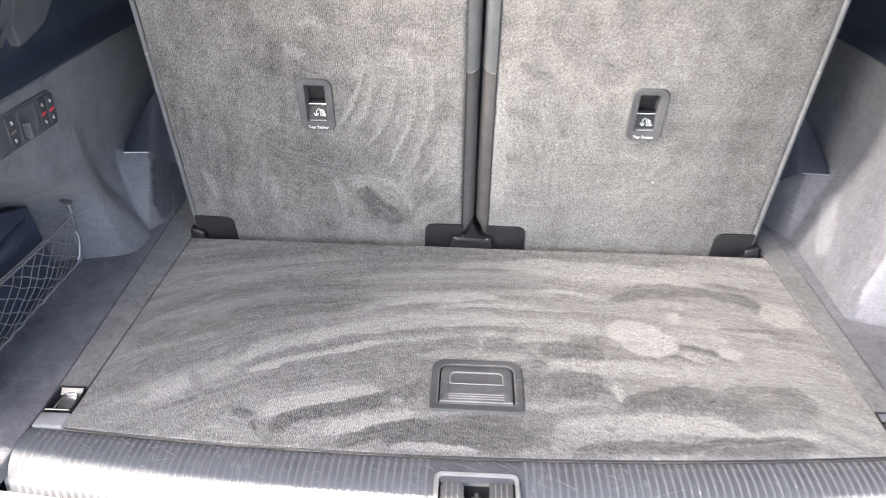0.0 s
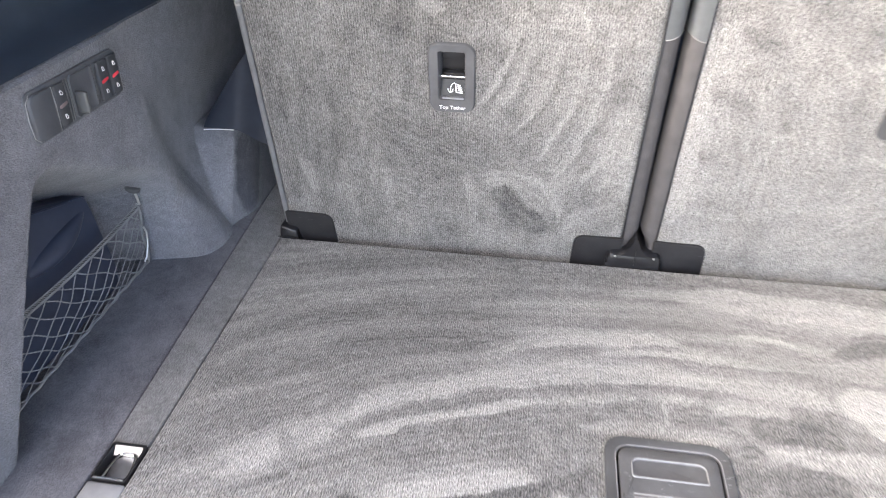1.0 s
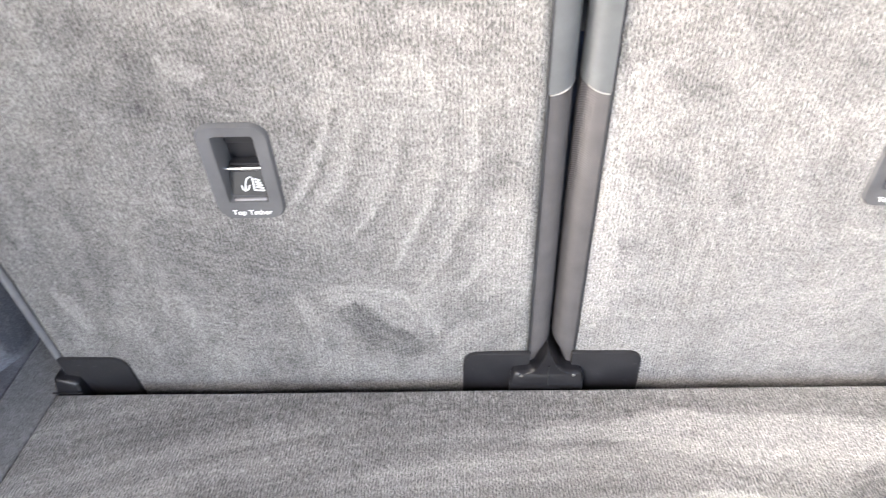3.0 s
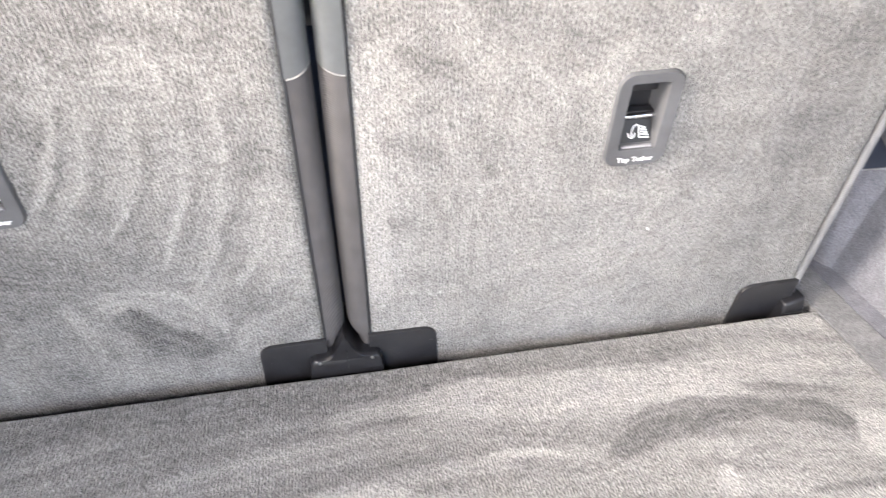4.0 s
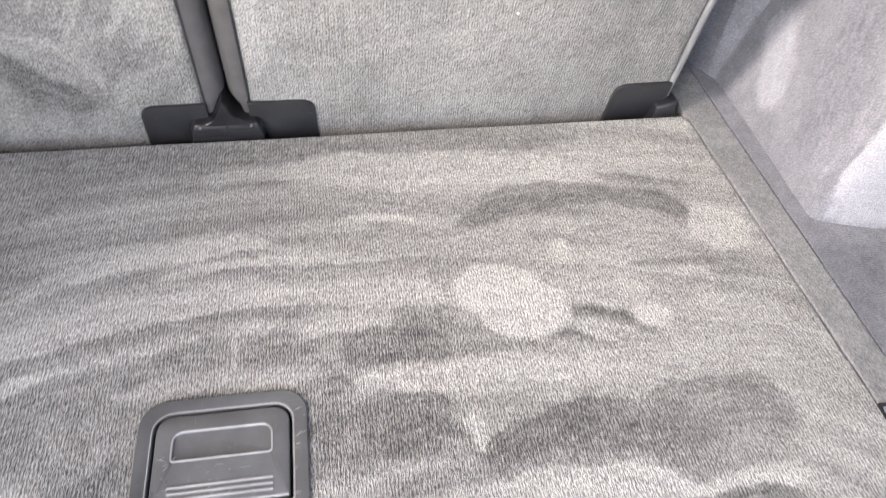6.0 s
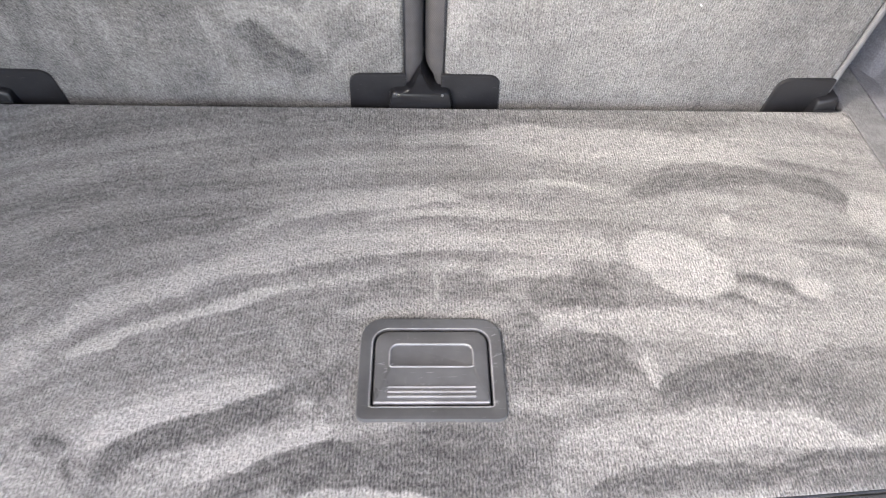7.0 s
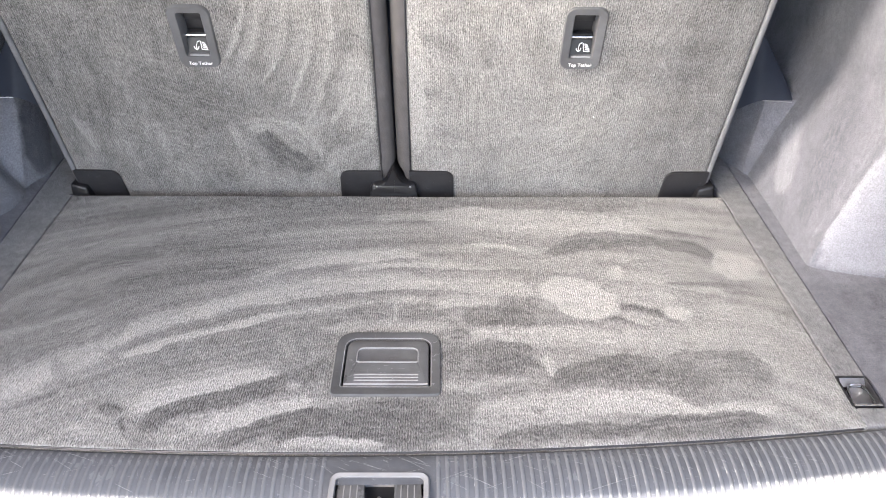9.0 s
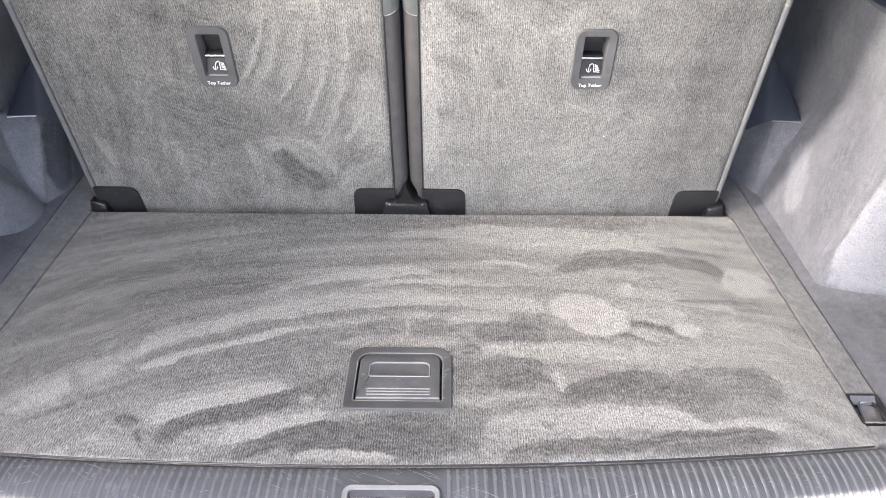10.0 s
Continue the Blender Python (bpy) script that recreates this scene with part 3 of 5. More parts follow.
# light band below it
sweep(FLOOR, (0.134, 0.744), (0.212, 0.754), (0.331, 0.765), 0.0195, 0.68, 0.012, 0.03)
sweep(FLOOR, (0.256, 0.754), (0.357, 0.767), (0.428, 0.748), 0.0172, 0.74, 0.012, 0.012)
sweep(FLOOR, (0.401, 0.745), (0.461, 0.750), (0.533, 0.758), 0.0110, 0.8, 0.012, 0.0045)
sweep(FLOOR, (0.212, 0.754), (0.220, 0.749), (0.228, 0.739), 0.0043, 0.42, 0.012, 0.012)
sweep(FLOOR, (0.133, 0.736), (0.157, 0.732), (0.205, 0.721), 0.0176, 0.58, 0.03, 0.03)
# dark band along the right front
sweep(FLOOR, (0.152, 0.696), (0.248, 0.716), (0.361, 0.720), 0.0121, 0.27, 0.0045, 0.012)
sweep(FLOOR, (0.328, 0.716), (0.420, 0.728), (0.520, 0.732), 0.0169, 0.24, 0.0045, 0.03)
sweep(FLOOR, (0.355, 0.720), (0.409, 0.730), (0.477, 0.741), 0.0032, 0.4, 0.012, 0.012)
# paw shaped patch and spots
sweep(FLOOR, (0.254, 1.053), (0.304, 1.066), (0.350, 1.053), 0.0130, 0.58, 0.03, 0.03)
sweep(FLOOR, (0.386, 1.047), (0.463, 1.047), (0.522, 1.028), 0.0285, 0.52, 0.03, 0.03)
sweep(FLOOR, (0.434, 1.007), (0.513, 1.004), (0.592, 0.992), 0.0062, 0.32, 0.012, 0.012)
sweep(FLOOR, (0.522, 0.987), (0.567, 0.981), (0.602, 0.972), 0.0063, 0.36, 0.012, 0.012)
sweep(FLOOR, (0.378, 0.976), (0.411, 0.982), (0.459, 0.965), 0.0165, 0.6, 0.03, 0.03)
sweep(FLOOR, (0.355, 0.951), (0.405, 0.938), (0.452, 0.911), 0.0083, 0.24, 0.012, 0.012)
sweep(FLOOR, (0.334, 0.928), (0.370, 0.921), (0.400, 0.901), 0.0088, 0.28, 0.012, 0.012)
sweep(FLOOR, (0.364, 0.934), (0.381, 0.921), (0.400, 0.908), 0.0053, 0.74, 0.012, 0.012)
sweep(FLOOR, (0.490, 0.943), (0.541, 0.937), (0.593, 0.921), 0.0224, 0.62, 0.03, 0.03)
# dark arc at the right back
sweep(FLOOR, (0.256, 1.072), (0.375, 1.116), (0.492, 1.108), 0.0171, 0.28, 0.012, 0.012)
sweep(FLOOR, (0.450, 1.108), (0.508, 1.102), (0.535, 1.063), 0.0172, 0.26, 0.012, 0.012)
sweep(FLOOR, (0.289, 1.116), (0.362, 1.132), (0.421, 1.127), 0.0083, 0.36, 0.0045, 0.012)
sweep(FLOOR, (0.445, 1.149), (0.511, 1.138), (0.566, 1.121), 0.0074, 0.34, 0.012, 0.012)
sweep(FLOOR, (0.401, 1.183), (0.491, 1.183), (0.563, 1.158), 0.0202, 0.66, 0.03, 0.012)
sweep(FLOOR, (0.565, 1.225), (0.586, 1.231), (0.597, 1.219), 0.0131, 0.78, 0.012, 0.012)
sweep(FLOOR, (0.537, 1.072), (0.565, 1.053), (0.590, 1.016), 0.0297, 0.76, 0.0045, 0.012)
sweep(FLOOR, (0.572, 1.072), (0.583, 1.058), (0.592, 1.040), 0.0178, 0.8, 0.012, 0.03)
# left front swipes
sweep(FLOOR, (-0.315, 0.739), (-0.246, 0.787), (-0.100, 0.826), 0.0241, 0.6, 0.03, 0.0045)
sweep(FLOOR, (-0.296, 0.745), (-0.226, 0.783), (-0.101, 0.822), 0.0146, 0.86, 0.012, 0.0045)
sweep(FLOOR, (-0.273, 0.717), (-0.202, 0.760), (-0.046, 0.818), 0.0154, 0.24, 0.0045, 0.012)
sweep(FLOOR, (-0.123, 0.792), (-0.086, 0.809), (-0.047, 0.843), 0.0150, 0.28, 0.03, 0.03)
sweep(FLOOR, (-0.245, 0.702), (-0.185, 0.734), (-0.069, 0.765), 0.0145, 0.6, 0.012, 0.0045)
sweep(FLOOR, (-0.200, 0.717), (-0.131, 0.747), (-0.058, 0.766), 0.0109, 0.86, 0.012, 0.0045)
sweep(FLOOR, (-0.175, 0.696), (-0.116, 0.726), (-0.037, 0.751), 0.0126, 0.24, 0.0045, 0.012)
sweep(FLOOR, (-0.115, 0.716), (0.001, 0.726), (0.125, 0.724), 0.0290, 0.25, 0.012, 0.012)
sweep(FLOOR, (-0.056, 0.749), (0.020, 0.761), (0.097, 0.758), 0.0090, 0.3, 0.012, 0.012)
sweep(FLOOR, (-0.103, 0.787), (-0.094, 0.790), (-0.085, 0.787), 0.0075, 0.62, 0.012, 0.012)
sweep(FLOOR, (-0.094, 0.694), (-0.035, 0.702), (0.031, 0.693), 0.0065, 0.82, 0.0045, 0.012)
sweep(FLOOR, (0.124, 0.744), (0.130, 0.722), (0.132, 0.696), 0.0045, 0.4, 0.012, 0.0045)
sweep(FLOOR, (0.135, 0.714), (0.144, 0.706), (0.164, 0.696), 0.0093, 0.56, 0.012, 0.012)
# left front corner
sweep(FLOOR, (-0.375, 0.718), (-0.329, 0.725), (-0.279, 0.717), 0.0244, 0.54, 0.03, 0.03)
sweep(FLOOR, (-0.490, 0.719), (-0.449, 0.737), (-0.390, 0.759), 0.0092, 0.56, 0.012, 0.012)
sweep(FLOOR, (-0.360, 0.710), (-0.333, 0.718), (-0.267, 0.698), 0.0104, 0.62, 0.012, 0.012)
sweep(FLOOR, (-0.336, 0.750), (-0.320, 0.753), (-0.302, 0.748), 0.0078, 0.26, 0.012, 0.012)
sweep(FLOOR, (-0.302, 0.741), (-0.294, 0.728), (-0.284, 0.713), 0.0030, 0.22, 0.0045, 0.012)
sweep(FLOOR, (-0.428, 0.845), (-0.403, 0.802), (-0.384, 0.778), 0.0080, 0.48, 0.012, 0.012)
sweep(FLOOR, (-0.537, 0.741), (-0.502, 0.771), (-0.457, 0.785), 0.0120, 0.62, 0.012, 0.012)
dab(FLOOR, (0.295, 0.989), 0.050, 0.031, 0.80, 0.007)
dab(FLOOR, (0.320, 0.958), 0.049, 0.035, 0.82, 0.007)
dab(FLOOR, (0.301, 0.980), 0.031, 0.004, 0.72, 0.01)
dab(FLOOR, (0.374, 1.034), 0.011, 0.018, 0.8, 0.008)
dab(FLOOR, (0.437, 0.973), 0.019, 0.014, 0.66, 0.01)
dab(FLOOR, (0.446, 0.937), 0.020, 0.014, 0.86, 0.006)
dab(FLOOR, (0.447, 0.972), 0.010, 0.009, 0.74, 0.006)


def floor_ground(x, y):
    """The nap before the swipes: arcs about the middle of the sill, lighter at front left; the brighter-lit right is
    painted in.
    """
    r, a = np.hypot((x - 0.10) * 0.60, y - 0.52), np.arctan2(y - 0.52, (x - 0.10) * 0.60)
    arcs = 0.13 * drift(r * 34, a * 1.4, 5.0) + 0.12 * drift(r * 78, a * 2.2, 9.0) + 0.05 * drift(r * 190, a * 6, 2.0)
    return 0.45 + arcs + 0.07 * drift(x * 6, y * 6, 1.0) + 0.09 * smooth((x - 0.05) / 0.45) + 0.09 * smooth((-0.22 - x) / 0.25) * smooth((0.92 - y) / 0.15)


floor_panel = thing("load_floor", pose(0, 0, 0), "grey velour load floor brushed in sweeping arcs, with a flush pull handle", "load floor")


def floor_point(u, v):
    y = front_edge(-0.565 + 1.185 * u) + (1.253 - front_edge(-0.565 + 1.185 * u)) * v
    x = -0.565 + (right_edge(y) + 0.565) * u
    y = front_edge(x) + (1.253 - front_edge(x)) * v
    gap = min(u * 1.18, (1 - u) * 1.18, v * 0.56, (1 - v) * 0.56)
    drop = 0.0026 * (1 - math.sqrt(max(0, 1 - (1 - min(gap, 0.003) / 0.003) ** 2)))
    return (x, y, 0.001 * step(y, 1.12, 1.25) - drop + 0.0008 * noise.noise(Vector((x * 7, y * 7, 2))))


def edged(n, length, fine=0.0012, count=5):
    """Even steps from 0 to 1 with a few fine ones at both ends."""
    ends = [fine * i / length for i in range(count)]
    return ends + spread(fine * count / length, 1 - fine * count / length, n) + [1 - e for e in reversed(ends)]


HX, HY = 0.0275, 0.832


def off_handle(u, v):
    x, y, z = floor_point(u, v)
    return not (abs(x - HX) < 0.063 and abs(y - HY) < 0.050)


bm = sheet(floor_point, edged(640, 1.18), edged(300, 0.56), off_handle)
rim = bmesh.ops.extrude_edge_only(bm, edges=[e for e in bm.edges if e.is_boundary])["geom"]
bmesh.ops.translate(bm, vec=(0, 0, -0.022), verts=[v for v in rim if isinstance(v, bmesh.types.BMVert)])
board = part("carpet_board", bm, M_FLOOR, floor_panel)
nap_field(board, (0, 1), FLOOR, floor_ground, 4.0, 1.0, 1.42)

part("edge_band", tube([(x, front_edge(x) - 0.0002, -0.0026) for x in spread(-0.562, 0.622, 90)], 0.0013, 6), M_COVER, floor_panel, "thin dark edge band")
# handle: outer rim, hinged flap, finger dish, three grip ribs
bm = bmesh.new()
outer = rounded(0.143, 0.118, (0.024, 0.024, 0.009, 0.009), HX, HY)
lip = rounded(0.141, 0.116, (0.023, 0.023, 0.008, 0.008), HX, HY)
hole = rounded(0.1180, 0.0900, (0.017, 0.017, 0.003, 0.003), HX, HY)
lead = rounded(0.1165, 0.0885, (0.0165, 0.0165, 0.0025, 0.0025), HX, HY)
deep = rounded(0.1160, 0.0880, (0.016, 0.016, 0.002, 0.002), HX, HY)
loft(bm, [up(outer, -0.004), up(outer, 0.0025), up(lip, 0.0038), up(hole, 0.0042), up(lead, 0.0036), up(deep, 0.0024), up(deep, -0.014)])
rim_part = part("handle_rim", bm, M_HANDLE_RIM, floor_panel, "grey plastic handle surround, scuffed")
part("handle_well", plate(0.119, 0.091, 0.016, 0.002, 0.0002, HX, HY, -0.015), M_BLACK, floor_panel, "black gap round the flap")


def ring(outline, z, r, bm=None):
    pts = up(outline, z)
    bm = bm or bmesh.new()
    n = len(pts)
    loops = []
    for i in range(n + 1):
        a, c, d = Vector(pts[(i - 1) % n]), Vector(pts[i % n]), Vector(pts[(i + 1) % n])
        t = (d - a).normalized()
        s = Vector((t.y, -t.x, 0))
        loops.append([c + s * r * math.cos(q * math.pi / 3) + Vector((0, 0, r * math.sin(q * math.pi / 3))) for q in range(6)])
    return loft(bm, loops)


# pale beads paint in the bright glints along rim, dish and flap
part("rim_edge", ring(rounded(0.1188, 0.0908, (0.0174, 0.0174, 0.0034, 0.0034), HX, HY), 0.0036, 0.0009), M_GLINT, rim_part, "polished edge, its highlight painted pale")
# the flap, with a dish for the fingers
bm = bmesh.new()
fo = rounded(0.1116, 0.0836, (0.014, 0.014, 0.0025, 0.0025), HX, HY)
fm = rounded(0.1106, 0.0826, (0.0138, 0.0138, 0.0024, 0.0024), HX, HY)
fi = rounded(0.1084, 0.0804, (0.013, 0.013, 0.002, 0.002), HX, HY)
dish_o = rounded(0.083, 0.0275, (0.009, 0.009, 0.003, 0.003), HX, HY + 0.0125)
dish_i = rounded(0.080, 0.0245, (0.008, 0.008, 0.0025, 0.0025), HX, HY + 0.0125)
loft(bm, [up(fo, -0.012), up(fo, 0.0026), up(fm, 0.0040), up(fi, 0.0048), up(dish_o, 0.0046), up(dish_i, 0.0030)], cap_end=True)
flap = part("handle_flap", bm, M_HANDLE, floor_panel, "scuffed grey plastic flap with a finger dish")
part("dish_edge", ring(rounded(0.0825, 0.027, (0.009, 0.009, 0.003, 0.003), HX, HY + 0.0125), 0.0046, 0.0010), M_GLINT, flap, "polished edge, its highlight painted pale")
part("flap_edge", tube([(HX - 0.0545, HY - 0.0402, 0.0040), (HX + 0.0545, HY - 0.0402, 0.0040)], 0.0014, 10), M_GLINT, flap, "polished edge, its highlight painted pale")
for k in range(3):
    bm = tube([(HX - 0.042, HY - 0.024 - 0.0052 * k, 0.0046), (HX + 0.042, HY - 0.024 - 0.0052 * k, 0.0046)], 0.0013, 8)
    part("grip_rib", bm, M_GLINT, flap)

rnd = random.Random(4)
bm = bmesh.new()
for k in range(34):
    zone = k % 3
    if zone == 0:
        x, y, z = HX + rnd.uniform(-0.050, -0.034), HY + rnd.uniform(-0.030, 0.005), 0.0052
    elif zone == 1:
        x, y, z = HX + rnd.uniform(0.0605, 0.0695), HY + rnd.uniform(-0.045, 0.045), 0.0045
    else:
        x, y, z = HX + rnd.uniform(-0.012, 0.008), HY + rnd.uniform(-0.036, 0.0), 0.0053
    a, run, half = rnd.uniform(-0.5, 0.9), rnd.uniform(0.002, 0.009), rnd.uniform(0.00012, 0.0004)
    dx, dy = math.cos(a) * run, math.sin(a) * run
    q = [bm.verts.new((x + dx * f - dy / run * w, y + dy * f + dx / run * w, z)) for f, w in ((-0.5, 0), (0, half), (0.5, 0), (0, -half))]
    bm.faces.new(q)
part("scratch_marks", bm, M_SCRATCH, flap, "pale scuffs")

# ---- narrow carpet strips, tie-downs and end blocks at the sides of the load floor ----
def strip(x0a, x1a, ya, x0b, x1b, yb, label):
    us, vs = edged(14, 0.045, 0.001, 4), spread(0, 1, 90)

    def at(u, v):
        a, b = x0a + (x0b - x0a) * v, x1a + (x1b - x1a) * v
        g = min(u, 1 - u) * 0.045
        return (a + (b - a) * u, ya + (yb - ya) * v, 0.0003 - 0.002 * (1 - math.sqrt(max(0, 1 - (1 - min(g, 0.002) / 0.002) ** 2))))

    bm = sheet(at, us, vs)
    rim = bmesh.ops.extrude_edge_only(bm, edges=[e for e in bm.edges if e.is_boundary])["geom"]
    bmesh.ops.translate(bm, vec=(0, 0, -0.018), verts=[v for v in rim if isinstance(v, bmesh.types.BMVert)])
    return tagged(part("floor_strip", bm, M_STRIP), label, "floor strip", "strips beside the load floor")


strip(-0.6110, -0.5659, 0.793, -0.640, -0.5659, 1.45, "narrow grey carpet strip along the load floor, in shade")
strip(right_edge(0.81) + 0.0012, 0.6632, 0.811, right_edge(1.45) + 0.0012, 0.6585, 1.45, "narrow grey carpet strip along the load floor")


def tie_down(x, y, label):
    ob = thing("tie_down", pose(x, y, 0), label, "tie-down", "tie-downs in the load floor")
    bm = bmesh.new()
    o, i, b = rounded(0.042, 0.053, 0.003), rounded(0.037, 0.047, 0.004), rounded(0.030, 0.036, 0.006)
    loft(bm, [up(o, -0.02), up(o, 0.001), up(i, 0.0015), up(b, -0.013)], cap_end=True)
    part("housing", bm, M_BLACK, ob)
    bm = sheet(lambda u, v: (-0.0165 + 0.033 * u, 0.013 + 0.009 * v, -0.006 + 0.0075 * v), spread(0, 1, 6), spread(0, 1, 4))
    bmesh.ops.solidify(bm, geom=bm.faces[:], thickness=0.001)
    part("bright_plate", bm, M_PLATE, ob, "bright metal back plate")
    # flat folded loop: a sheet-metal leaf with a raised border
    bm = plate(0.029, 0.036, (0.012, 0.012, 0.003, 0.003), 0.003, 0.0012, 0.002, -0.006, -0.011)
    leaf = part("leaf", turned(bm, pose(0, 0, 0, 9)), M_PLATE, ob, "bright metal leaf, folded down")
    pts = [(0.0145 * math.cos(a) + 0.002, -0.018 + 0.032 * min(1, math.sin(a) * 1.3), -0.006 + 0.0035 * math.sin(a)) for a in spread(0, math.pi, 17)]
    part("loop", tube(pts, 0.0017, 8), M_CHROME, leaf, "chrome lashing loop")
    part("front_lip", tube([(-0.018, -0.0245, 0.0015), (0.018, -0.0245, 0.0015)], 0.0013, 8), M_CHROME, ob, "bright front edge")
    return ob


tie_down(-0.587, 0.766, "chrome tie-down loop folded in its black housing")
tie_down(0.6435, 0.784, "chrome tie-down loop folded in its black housing")
for x, y, w, d, lab in ((-0.5865, 0.722, 0.046, 0.030, "pale grey end block before the tie-down"), (0.6465, 0.741, 0.042, 0.030, "grey carpeted end block before the tie-down")):
    bm = box(w, d, 0.03, (x, y, -0.0135), 0.004, 3)
    tagged(part("end_block", bm, M_BLOCK if x < 0 else M_STRIP), lab, "trim block", "end blocks beside the tie-downs")

# ---- sill trim with ribs, lock striker, bumper ----
PROFILE = [(0.002, -0.012), (0.003, -0.004), (0.007, -0.001), (0.015, 0.0005), (0.03, 0.0), (0.045, -0.002), (0.056, -0.006), (0.066, -0.012), (0.074, -0.021), (0.079, -0.033), (0.081, -0.05), (0.081, -0.075)]
sill = thing("sill_trim", pose(0, 0, 0), "scratched grey plastic loading sill with fine cross ribs", "sill trim")


def sill_point(x, k):
    d, z = PROFILE[k]
    slope = 0.166 * (x + 0.05)
    n = math.hypot(1, slope)
    return (x + d * slope / n, front_edge(x) - d / n, z)


bm = bmesh.new()
xs = spread(-0.608, 0.667, 130)
rows = [[bm.verts.new(sill_point(x, k)) for x in xs] for k in range(len(PROFILE))]
for k in range(len(PROFILE) - 1):
    for i in range(len(xs) - 1):
        if not (-0.023 < (xs[i] + xs[i + 1]) / 2 < 0.081 and PROFILE[k][0] >= 0.045):
            bm.faces.new((rows[k][i], rows[k][i + 1], rows[k + 1][i + 1], rows[k + 1][i]))
for i in (0, -1):
    foot = [bm.verts.new((row[i].co.x, row[i].co.y, -0.080)) for row in rows]
    for k in range(len(rows) - 1):
        bm.faces.new((rows[k][i], rows[k + 1][i], foot[k + 1], foot[k]))
part("cover", bm, M_SILL, sill)
rib_mesh = None
for i in range(70):
    for sgn in (-1, 1):
        x = 0.029 + sgn * (0.0665 + 0.0108 * i)
        if not -0.598 < x < 0.657:
            continue
        if rib_mesh is None:
            bm = bmesh.new()
            loops = []
            for d, z in PROFILE[2:11]:
                h = 0.0002 if d < 0.008 else 0.0014
                loops.append([(-0.0031, -d, z - 0.0006), (-0.0020, -d, z + h * 0.6), (-0.0007, -d, z + h), (0.0007, -d, z + h), (0.0020, -d, z + h * 0.6), (0.0031, -d, z - 0.0006)])
            loft(bm, loops, closed=False)
            rib = part("rib", bm, M_RIB, sill)
            rib_mesh = rib.data
        else:
            rib = new("rib", rib_mesh)
            rib.parent = sill
        rib.matrix_basis = Matrix.Translation((x, front_edge(x), 0)) @ Matrix.Rotation(math.atan(0.166 * (x + 0.05)), 4, "Z")

striker = thing("lock_striker", pose(0.029, 0.620, 0), "silver-framed tailgate lock striker set in the sill", "lock striker")
bm = bmesh.new()
so, sm, si = rounded(0.114, 0.074, 0.011), rounded(0.111, 0.071, 0.010), rounded(0.101, 0.063, 0.007)
loft(bm, [up(so, -0.03), up(so, 0.001), up(sm, 0.003), up(si, 0.002), up(si, -0.06)])
part("frame", bm, M_GLINT, striker, "pale silver frame")
part("well", box(0.10, 0.062, 0.004, (0, 0, -0.020)), M_BLACK, striker, "black well")
for sgn in (-1, 1):
    bm = plate(0.0315, 0.0585, 0.004, 0.0165, 0.002, sgn * 0.0325, 0.0, -0.020)
    insert = part("insert", bm, M_LAMP_GLASS, striker, "scratched grey insert")
    for k in (-1, 0, 1):
        part("insert_rib", box(0.0016, 0.046, 0.002, (sgn * 0.0325 + k * 0.0075, 0, -0.0036), 0.0006), M_GLINT, insert)
part("pin", tube([(0, 0.012, -0.017), (0, 0.010, -0.010), (0, -0.012, -0.010), (0, -0.014, -0.017)], 0.0028, 10), M_STEEL, striker, "steel pin")
part("pin_foot", box(0.013, 0.004, 0.003, (0, 0.008, -0.016), 0.001), M_STEEL, striker)


def on_sill(x, d):
    """A point on the sill's skin, d from its inner edge."""
    k = next(i for i in range(len(PROFILE) - 1) if d <= PROFILE[i + 1][0])
    f = (d - PROFILE[k][0]) / (PROFILE[k + 1][0] - PROFILE[k][0])
    a, c = Vector(sill_point(x, k)), Vector(sill_point(x, k + 1))
    return a + (c - a) * f


rnd = random.Random(11)
bm = bmesh.new()
for k in range(80):
    x = rnd.uniform(-0.10, 0.16) if k % 3 == 0 else rnd.uniform(-0.56, 0.61)
    d, run, lean = rnd.uniform(0.006, 0.034), rnd.uniform(0.006, 0.035), rnd.choice((0.9, 0.7, 0.5, 0.5, -0.4)) * rnd.uniform(0.5, 1)
    if abs(x - 0.029) > 0.07:
        d = rnd.uniform(0.008, 0.055)
    if k % 17 == 0:
        run = rnd.uniform(0.04, 0.08)
    half = rnd.uniform(0.0001, 0.0003)
    pts = []
    for j in range(6):
        f = j / 5 - 0.5
        dd = min(0.066, max(0.004, d + run * f * lean))
        xx = x + run * f
        lift = 0.0006 if abs(xx - 0.029) < 0.062 else 0.0016
        pts.append((on_sill(xx, dd) + Vector((0, 0, lift)), half * (1 - 1.7 * abs(f))))
    rows = [[bm.verts.new(p + Vector((0, s * h, 0))) for s in (-1, 1)] for p, h in pts]
    for a, c in zip(rows, rows[1:]):
        bm.faces.new((a[0], a[1], c[1], c[0]))
part("scratch_marks", bm, M_SCRATCH, sill, "pale scratches from loading")

bumper_profile = [(0.083, -0.07), (0.084, -0.045), (0.088, -0.04), (0.12, -0.043), (0.17, -0.055), (0.21, -0.085), (0.23, -0.14), (0.235, -0.40)]
bm = bmesh.new()
rows = [[bm.verts.new((x + d * 0.166 * (x + 0.05), front_edge(x) - d, z)) for x in spread(-0.95, 1.0, 90)] for d, z in bumper_profile]
for a, b in zip(rows, rows[1:]):
    for i in range(len(a) - 1):
        bm.faces.new((a[i], a[i + 1], b[i + 1], b[i]))
tagged(part("bumper", bm, M_PAINT), "pale silver painted rear bumper in the sun", "bumper", kind="structure")

# ---- third-row seat backs ----
# brush marks on the seat backs
SEAT_LEFT, SEAT_RIGHT = [], []
